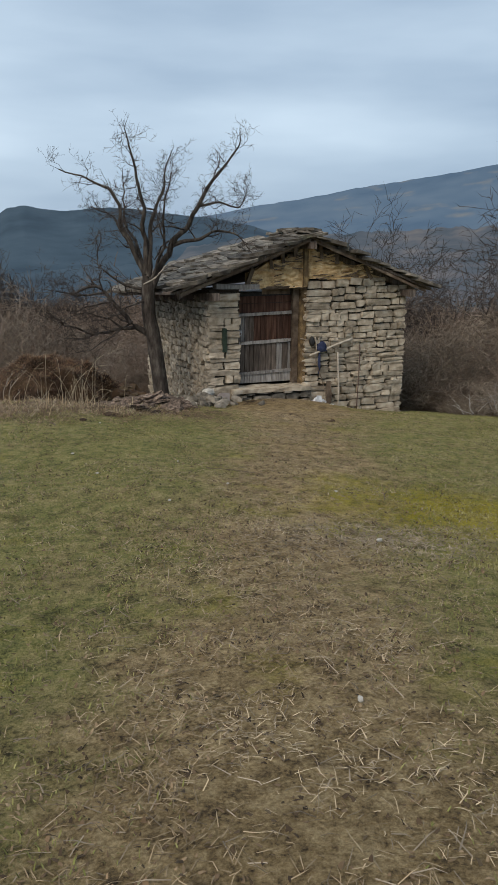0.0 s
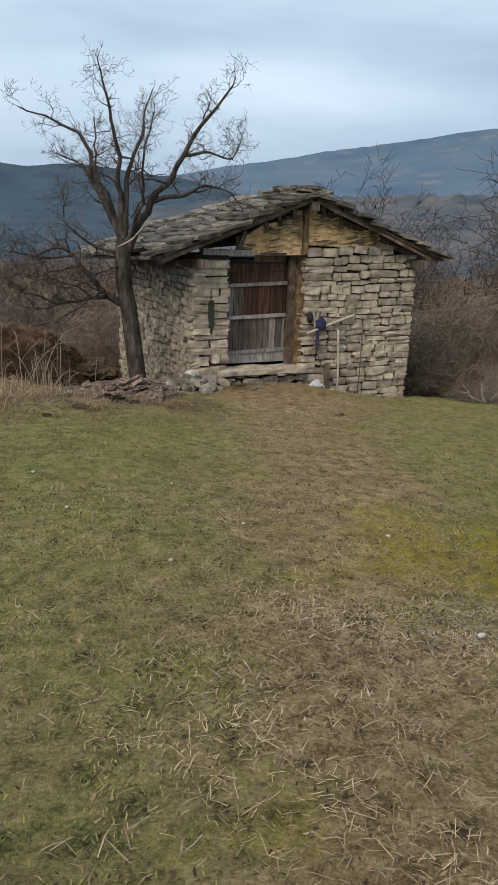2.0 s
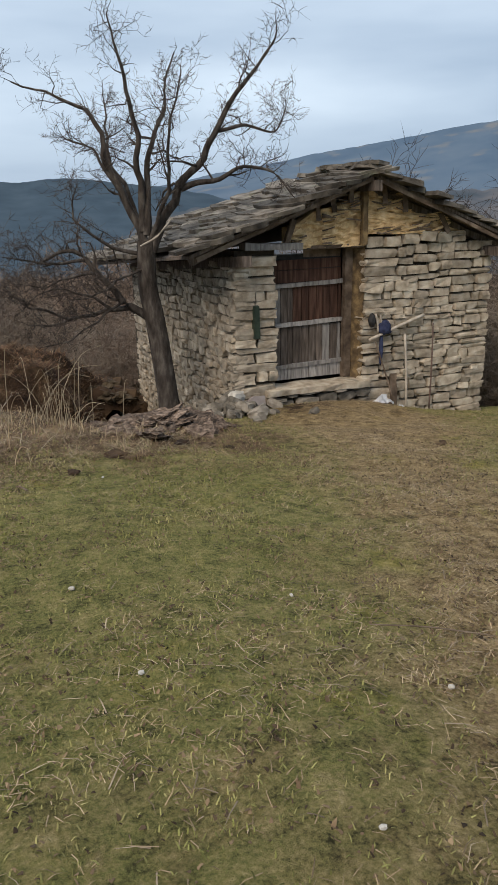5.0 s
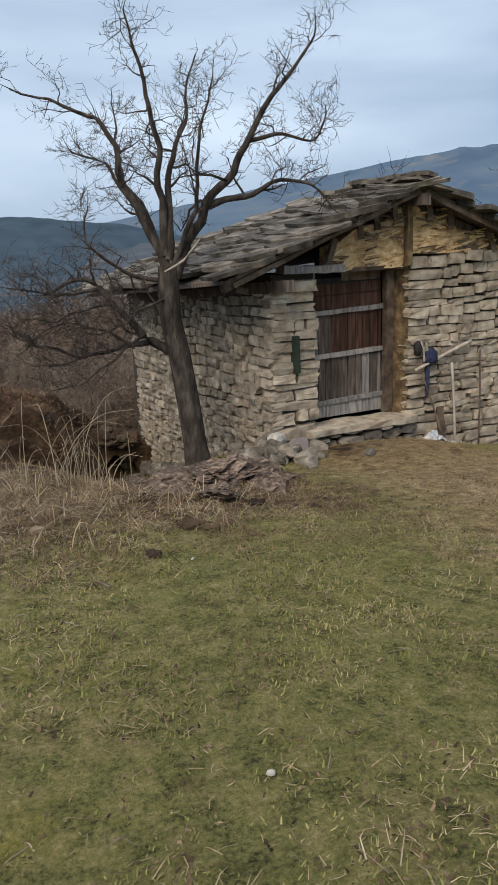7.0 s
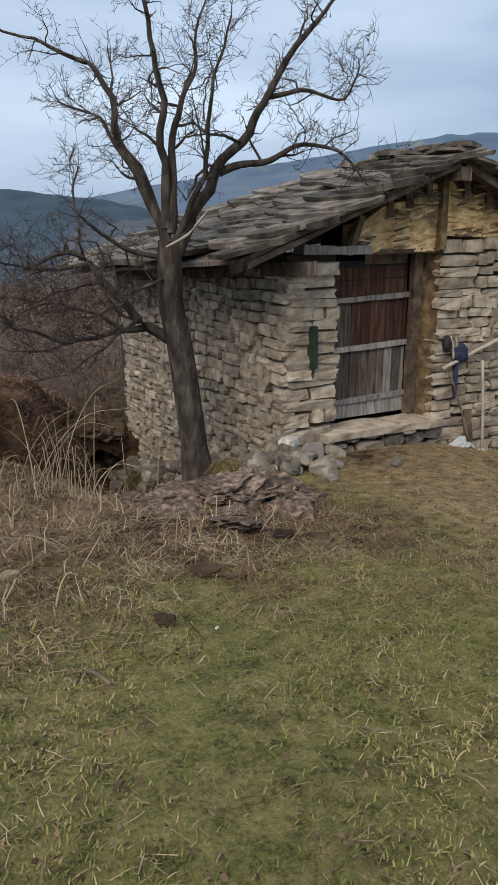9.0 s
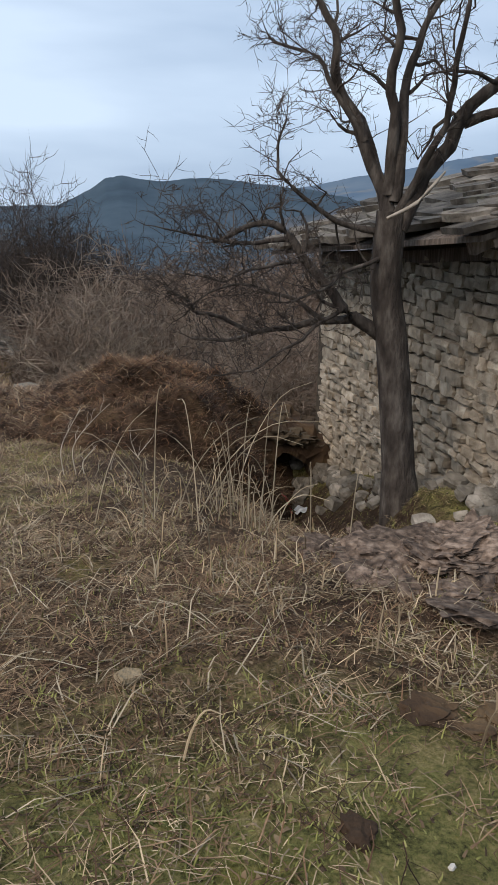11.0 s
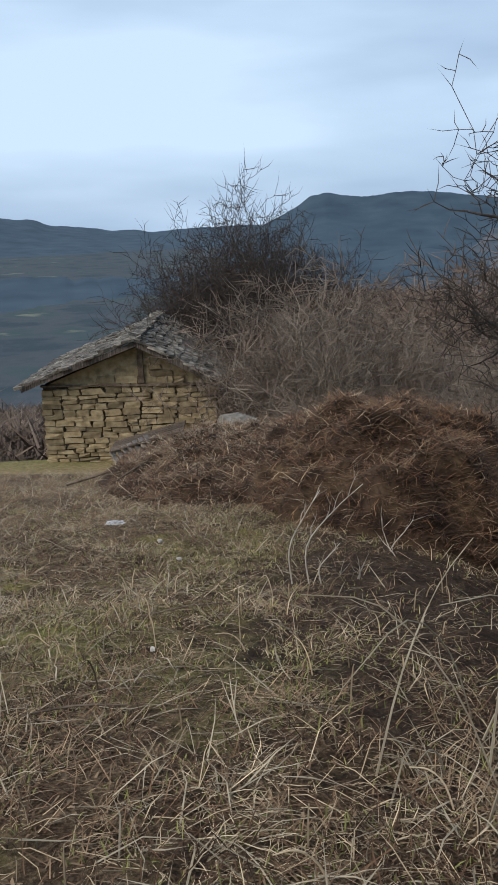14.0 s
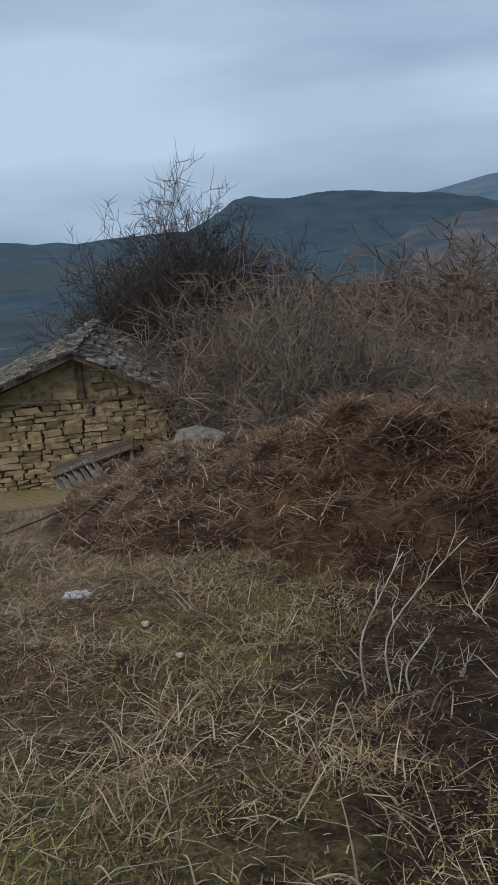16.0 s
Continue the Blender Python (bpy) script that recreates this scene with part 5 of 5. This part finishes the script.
stalks("dry_reeds", [(rs.gauss(-2.55, 0.33), rs.gauss(-0.45, 0.42)) for _ in range(42)], "clump of tall pale dry stalks bending over", "dry weeds", M_REED, (0.2, 0.75))
stalks("dry_reeds", [(rs.gauss(-2.55, 0.22), rs.gauss(-0.35, 0.35)) for _ in range(9)], "tall upright dry stalks", "dry weeds", M_REED, (0.75, 1.2))
stalks("dry_weeds", [(rs.uniform(-5.8, -2.0), rs.uniform(-3.6, 2.0)) for _ in range(150)], "thin dry weed stalks standing in the straw", "dry weeds", M_STRAW, (0.06, 0.22))
t = Tubes()
for dx, lean, h in ((-0.06, 0.18, 0.62), (0.05, 0.34, 0.66), (0.13, 0.12, 0.26)):
    x, y = -3.62 + dx, 1.66
    z = at_ground(x, y)
    pts = smooth_line([(x, y, z - 0.04), (x - 0.02, y, z + h * 0.4), (x + lean * 0.45, y + 0.02, z + h * 0.75), (x + lean, y + 0.05, z + h)], 4)
    t.add(pts, [0.0055 - 0.00028 * k for k in range(len(pts))], 5)
    for k in (5, 7, 8, 10):
        twig(t, rs, pts[k], Vector((rs.uniform(-0.5, 0.8), rs.uniform(-0.4, 0.4), 0.8)), h * 0.28, 0.0032, 1, 4, 0.5, 0.1, 2)
tagged(put("bare_sapling", t.mesh("bare_sapling", M_STICK, False)), "thin pale bare sapling with forked stems", "sapling")
for cx, cy, n, h in ((-3.3, 1.75, 3, 0.3), (-2.9, 2.4, 3, 0.5), (-5.3, 0.4, 3, 0.3)):
    t = Tubes()
    for _ in range(n):
        twig(t, rs, Vector((cx + rs.uniform(-0.08, 0.08), cy + rs.uniform(-0.08, 0.08), at_ground(cx, cy) - 0.04)), Vector((rs.uniform(-0.3, 0.35), rs.uniform(-0.3, 0.3), 1)), h * rs.uniform(0.6, 1), 0.0055, 1, 4, 0.3, 0.1, 2)
    tagged(put("bare_shrub", t.mesh("bare_shrub", M_STICK, False)), "small pale bare shrub growing at the heap's foot", "shrub")
t = Tubes()
for _ in range(16):
    x, y = rs.gauss(0.15, 0.35), rs.gauss(9.0, 0.3)
    a = rs.uniform(-0.5, 0.5)
    z = at_ground(x, y) + rs.uniform(0.0, 0.35)
    t.add([Vector((x - 0.4 * math.cos(a), y - 0.4 * math.sin(a), z)), Vector((x + 0.4 * math.cos(a), y + 0.4 * math.sin(a), z + rs.uniform(-0.1, 0.2)))], [0.03, 0.02], 5)
tagged(put("brushwood_pile", t.mesh("brushwood_pile", M_STICK)), "pile of pale cut branches behind the barn", "brushwood", kind="stuff")
t = Tubes()
for _ in range(110):
    x, y = rs.gauss(6.7, 0.55), rs.gauss(-1.1, 0.35)
    z = at_ground(x, y) + rs.uniform(0.0, 0.12)
    twig(t, rs, Vector((x, y, z)), Vector((rs.uniform(-1, 1), rs.uniform(-0.6, 0.6), rs.uniform(0.1, 0.9))), rs.uniform(0.35, 0.8), 0.011, 1, 4, 0.4, 0.0, 3)
tagged(put("brushwood_pile", t.mesh("brushwood_pile", M_WOOD_GREY, False)), "tangled pale dead brushwood at the meadow edge", "brushwood", kind="stuff")
for x, y, l, a, r in ((-3.4, -4.31, 0.17, 1.9, 0.008), (-4.3, 1.0, 0.55, 0.5, 0.0042), (-4.6, -0.3, 0.4, 0.2, 0.0045), (-2.0, -7.2, 0.55, -0.5, 0.0035), (-0.9, -8.2, 0.4, 1.0, 0.004), (-5.9, 6.8, 1.2, 0.6, 0.016), (-5.4, 6.2, 0.9, 1.0, 0.014), (-5.6, 7.6, 1.0, 0.7, 0.014)):
    t = Tubes()
    t.add(smooth_line([(x + (k - 1) * l / 2 * math.cos(a), y + (k - 1) * l / 2 * math.sin(a) + 0.03 * (k == 1), float(heap_top(x + (k - 1) * l / 2 * math.cos(a), y + (k - 1) * l / 2 * math.sin(a))) + 0.03) for k in range(3)], 3), [r] * 6 + [r * 0.6], 5)
    tagged(put("fallen_branch", t.mesh("fallen_branch", M_WOOD_BROWN)), "dry brown branch lying on the ground", "branch", "fallen branches")


# ---- grass blades and straw ----
def blades(name, seed, count, place, length, width, lift, material, label, bend=0.5):
    """Many thin blades, each of two triangles."""
    r = np.random.default_rng(seed)
    x, y, z = place(r, count)
    n = len(x)
    ln, a = r.uniform(*length, n), r.uniform(0, 2 * np.pi, n)
    up = r.uniform(*lift, n)
    d = np.stack([np.cos(a) * np.cos(up), np.sin(a) * np.cos(up), np.sin(up)], -1) * ln[:, None]
    s = np.stack([-np.sin(a), np.cos(a), 0 * a], -1) * (r.uniform(*width, n) * 0.72)[:, None]
    p = np.stack([x, y, z], -1)
    midp = p + d * 0.55 + np.stack([r.normal(0, 0.06, n) * ln, r.normal(0, 0.06, n) * ln, 0.05 * ln], -1)
    tip = p + d + np.stack([r.normal(0, 0.06, n) * ln, r.normal(0, 0.06, n) * ln, -0.1 * bend * ln], -1)
    v = np.stack([p - s, p + s, midp + s * 0.8, midp - s * 0.8, tip], 1).reshape(-1, 3)
    b = np.arange(n)[:, None] * 5
    faces = (b + np.array([0, 1, 2, 3])).tolist() + (b + np.array([3, 2, 4])).tolist()
    tagged(put(name, raw_mesh(name, v.tolist(), faces, material)), label, "grass" if material is M_GRASS else "straw", kind="stuff")


def meadow(want, keep_more=0.0, x0=-7.5, x1=4.5, y0=-12.9, y1=4.5):
    def place(r, count):
        x, y = r.uniform(x0, x1, count * 3), r.uniform(y0, y1, count * 3)
        green, moss, dirt, wood, _, rot = covers(x, y)
        p = np.clip(want(green, moss, dirt), 0, 1) * np.clip(1.35 - 1.5 * np.clip(dirt - 0.3, 0, 1), 0.15, 1)
        ok = (r.random(len(x)) < p) & (wood < 0.4) & ~((x > -0.05) & (y > -0.1)) & ~((x > -0.3) & (y > 1.0)) & (heap_z(x, y) < 0.05)
        x, y = x[ok], y[ok]
        clump = np.array([noise.noise((u * 2.3, v * 2.3, 5.5)) + 0.8 * noise.noise((u * 7.0, v * 7.0, 1.5)) for u, v in zip(x, y)])
        ok = r.random(len(x)) < np.clip(0.62 + 0.9 * clump, 0.08, 1)
        x, y = x[ok][:count], y[ok][:count]
        lum = np.array([noise.noise((u * 1.1, v * 1.1, 0.3)) * 0.045 + noise.noise((u * 4.3, v * 4.3, 2.1)) * 0.018 for u, v in zip(x, y)])
        return x, y, base_z(x, y) + lum
    return place


def on_heap(r, count):
    x, y = r.uniform(-5.8, -0.6, count * 2), r.uniform(2.4, 10.5, count * 2)
    h = heap_z(x, y)
    ok = h > 0.03
    x, y, h = x[ok][:count], y[ok][:count], h[ok][:count]
    n1 = np.array([noise.fractal((u * 1.6, v * 1.6, 3), 0.8, 2.0, 5) for u, v in zip(x, y)])
    return x, y, base_z(x, y) + h + 0.27 * n1 * np.clip(h * 3, 0, 1) + 0.005


def on_heap_top(r, count):
    x, y, z = on_heap(r, count * 3)
    ok = r.random(len(x)) < np.clip((heap_z(x, y) - 0.35) * 1.6, 0, 1) * np.array([0.5 + 0.9 * noise.noise((u * 1.3, v * 1.3, 8)) for u, v in zip(x, y)])
    return x[ok][:count], y[ok][:count], z[ok][:count] + 0.012


def on_heap_foot(r, count):
    x, y, z = on_heap(r, count * 6)
    ok = r.random(len(x)) < gauss(x, y, -4.6, 7.6, 0.9, 1.9)
    return x[ok][:count], y[ok][:count], z[ok][:count] + 0.008


def bare_patch(r, count):
    x, y = r.normal(-1.5, 0.6, count), r.normal(-9.35, 0.3, count)
    lum = np.array([noise.noise((u * 1.1, v * 1.1, 0.3)) * 0.045 + noise.noise((u * 4.3, v * 4.3, 2.1)) * 0.018 for u, v in zip(x, y)])
    return x, y, base_z(x, y) + lum + 0.002


blades("grass_blades", 1, 230000, meadow(lambda g, m, d: (g - 0.22) * 1.6 + (m - 0.3)), (0.010, 0.034), (0.002, 0.0045), (0.3, 1.3), M_GRASS, "short worn winter grass")
blades("straw_litter", 2, 110000, meadow(lambda g, m, d: 1.15 - g * 1.15), (0.02, 0.10), (0.0014, 0.003), (-0.02, 0.25), M_STRAW, "dry straw and dead grass lying on the ground")
blades("straw_litter", 3, 90000, meadow(lambda g, m, d: 0.95 - g, 0, -8.5, -0.9, -4.2, 8.5), (0.04, 0.20), (0.0015, 0.0035), (-0.02, 0.4), M_STRAW_BROWN, "tangled long dry grass along the path")
blades("straw_litter", 7, 26000, meadow(lambda g, m, d: 0.95 - g, 0, -8.5, -0.9, -4.2, 8.5), (0.05, 0.22), (0.0015, 0.0035), (-0.02, 0.4), M_STRAW, "pale loose straw along the path")
blades("litter", 5, 60000, meadow(lambda g, m, d: 0.9 - 0.5 * g), (0.010, 0.032), (0.003, 0.009), (-0.1, 0.7), M_LITTER, "bits of dead leaves and dung in the grass")
blades("litter", 6, 62000, meadow(lambda g, m, d: 0.95 - g, 0, -8.5, -0.9, -3.8, 8.5), (0.015, 0.06), (0.002, 0.006), (-0.1, 0.6), M_LITTER, "broken stalks and dead leaves along the path")
blades("grass_blades", 8, 34000, meadow(lambda g, m, d: np.clip(g - 0.18, 0, 1) * 2.2 + (m - 0.3), 0, -8.5, -0.8, -3.8, 9.0), (0.02, 0.07), (0.002, 0.0045), (0.3, 1.3), M_GRASS, "tufts of green grass among the dry litter")
blades("heap_straw", 4, 70000, on_heap, (0.05, 0.24), (0.003, 0.008), (-0.3, 0.5), M_HEAP_STRAW, "rotting brown straw covering the heap")
# lighter tawny stalks, denser where the heap is higher
blades("heap_straw", 10, 18000, on_heap_top, (0.06, 0.26), (0.003, 0.008), (-0.3, 0.6), M_TAWNY, "lighter tawny straw on the top of the heap")
blades("straw_litter", 13, 6500, meadow(lambda g, m, d: 1.0 - g, 0, -8.5, -1.6, -3.6, 8.5), (0.10, 0.34), (0.002, 0.0052), (0.0, 0.4), M_REED, "long pale stalks lying across the path")
blades("litter", 15, 14000, meadow(lambda g, m, d: 1.0 - 0.6 * g, 0, -7.5, 4.5, -12.9, -2.5), (0.012, 0.03), (0.006, 0.014), (0.1, 0.9), M_LITTER, "dark crumbs of earth and dung in the grass")
blades("heap_straw", 16, 9000, on_heap, (0.12, 0.36), (0.003, 0.007), (-0.2, 0.5), M_TAWNY, "long straw stalks sticking out of the heap")
blades("heap_straw", 17, 6000, on_heap, (0.10, 0.36), (0.003, 0.008), (-0.2, 0.5), M_STRAW, "pale stalks scattered over the heap")
blades("heap_straw", 19, 9000, on_heap_foot, (0.05, 0.22), (0.002, 0.006), (-0.2, 0.5), M_GREY_LITTER, "bleached grey straw on the low end of the heap")
blades("bleached_litter", 11, 3200, bare_patch, (0.012, 0.06), (0.002, 0.006), (-0.05, 0.25), M_GREY_LITTER, "bleached straw and crumbs on a bare patch")
blades("pale_straw", 12, 5200, meadow(lambda g, m, d: 1.25 - g * 1.5, 0, -7.0, 3.0, -12.9, -3.5), (0.04, 0.16), (0.0018, 0.004), (-0.02, 0.2), M_GREY_LITTER, "bleached single stalks lying in the meadow")

# ---- pieces of the walls and roofs ----
lay_stones(wall_front, rng, (0.0, 0.0, 0), (1, 0, 0), (0, -1, 0), 0.62, -0.7, 1.80, STONES, (0.07, 0.17), (0.14, 0.44), (True, False))
lay_stones(wall_front, rng, (2.0, 0.0, 0), (1, 0, 0), (0, -1, 0), 2.2, -1.25, 2.0, STONES, (0.055, 0.165), (0.11, 0.44), (True, True), lambda u0, u1, z0, z1: z1 > 1.84 and u1 > 1.75)
lay_stones(wall_front, rng, (0.5, -0.10, 0), (1, 0, 0), (0, -1, 0), 1.6, -0.75, -0.17, RUBBLE, (0.10, 0.16), (0.16, 0.4))
lay_stones(wall_left, rng, (0.0, 5.0, 0), (0, -1, 0), (-1, 0, 0), 5.0, -1.9, 1.72, STONES, (0.07, 0.145), (0.11, 0.34), (True, True), lambda u0, u1, z0, z1: z1 > 1.77 - SINK * (5.0 - u0), 300)
lay_slates(roof, rng, RIDGE, EAVE_L, -0.45, 5.3, SLATES, size=(0.35, 1.0), hip=0.95, sink=SINK)
lay_slates(roof, rng, RIDGE, EAVE_R, -0.45, 5.3, SLATES, 0.26, hip=0.95)
for k in range(4):
    put("ridge_slate", SLATES[k % 10], roof, Matrix.Translation((1.95 + rng.uniform(-0.05, 0.05), -0.22 + 0.36 * k, 2.90 + rng.uniform(-0.01, 0.02))) @ pose(0, 0, 0, rng.uniform(-4, 4), rng.uniform(-7, 7), rng.uniform(-25, 25)) @ Matrix.Diagonal((0.4, 0.46, 0.8, 1)))
lay_stones(shed_wall, rng2, (B2X0, B2Y, 0), (1, 0, 0), (0, -1, 0), B2X1 - B2X0, -4.95, B2TOP - 0.26, STONES_WARM, (0.10, 0.2), (0.2, 0.6), (True, True), lambda u0, u1, z0, z1: z1 > B2EAVE and (u0 < 0.5 + 2.3 * (z1 - B2EAVE) or u1 > B2X1 - B2X0 - 0.3 - 1.75 * (z1 - B2EAVE) or u0 < 2.7 and z0 > B2EAVE + 0.15))
lay_slates(shed_roof, rng2, (B2MID, B2TOP), (B2X0 - 0.5, B2EAVE), B2Y - 0.55, B2Y + 5.2, SLATES, 0.24, (0.25, 0.55))
lay_slates(shed_roof, rng2, (B2MID, B2TOP), (B2X1 + 0.4, B2EAVE), B2Y - 0.55, B2Y + 5.2, SLATES, 0.24, (0.25, 0.55))
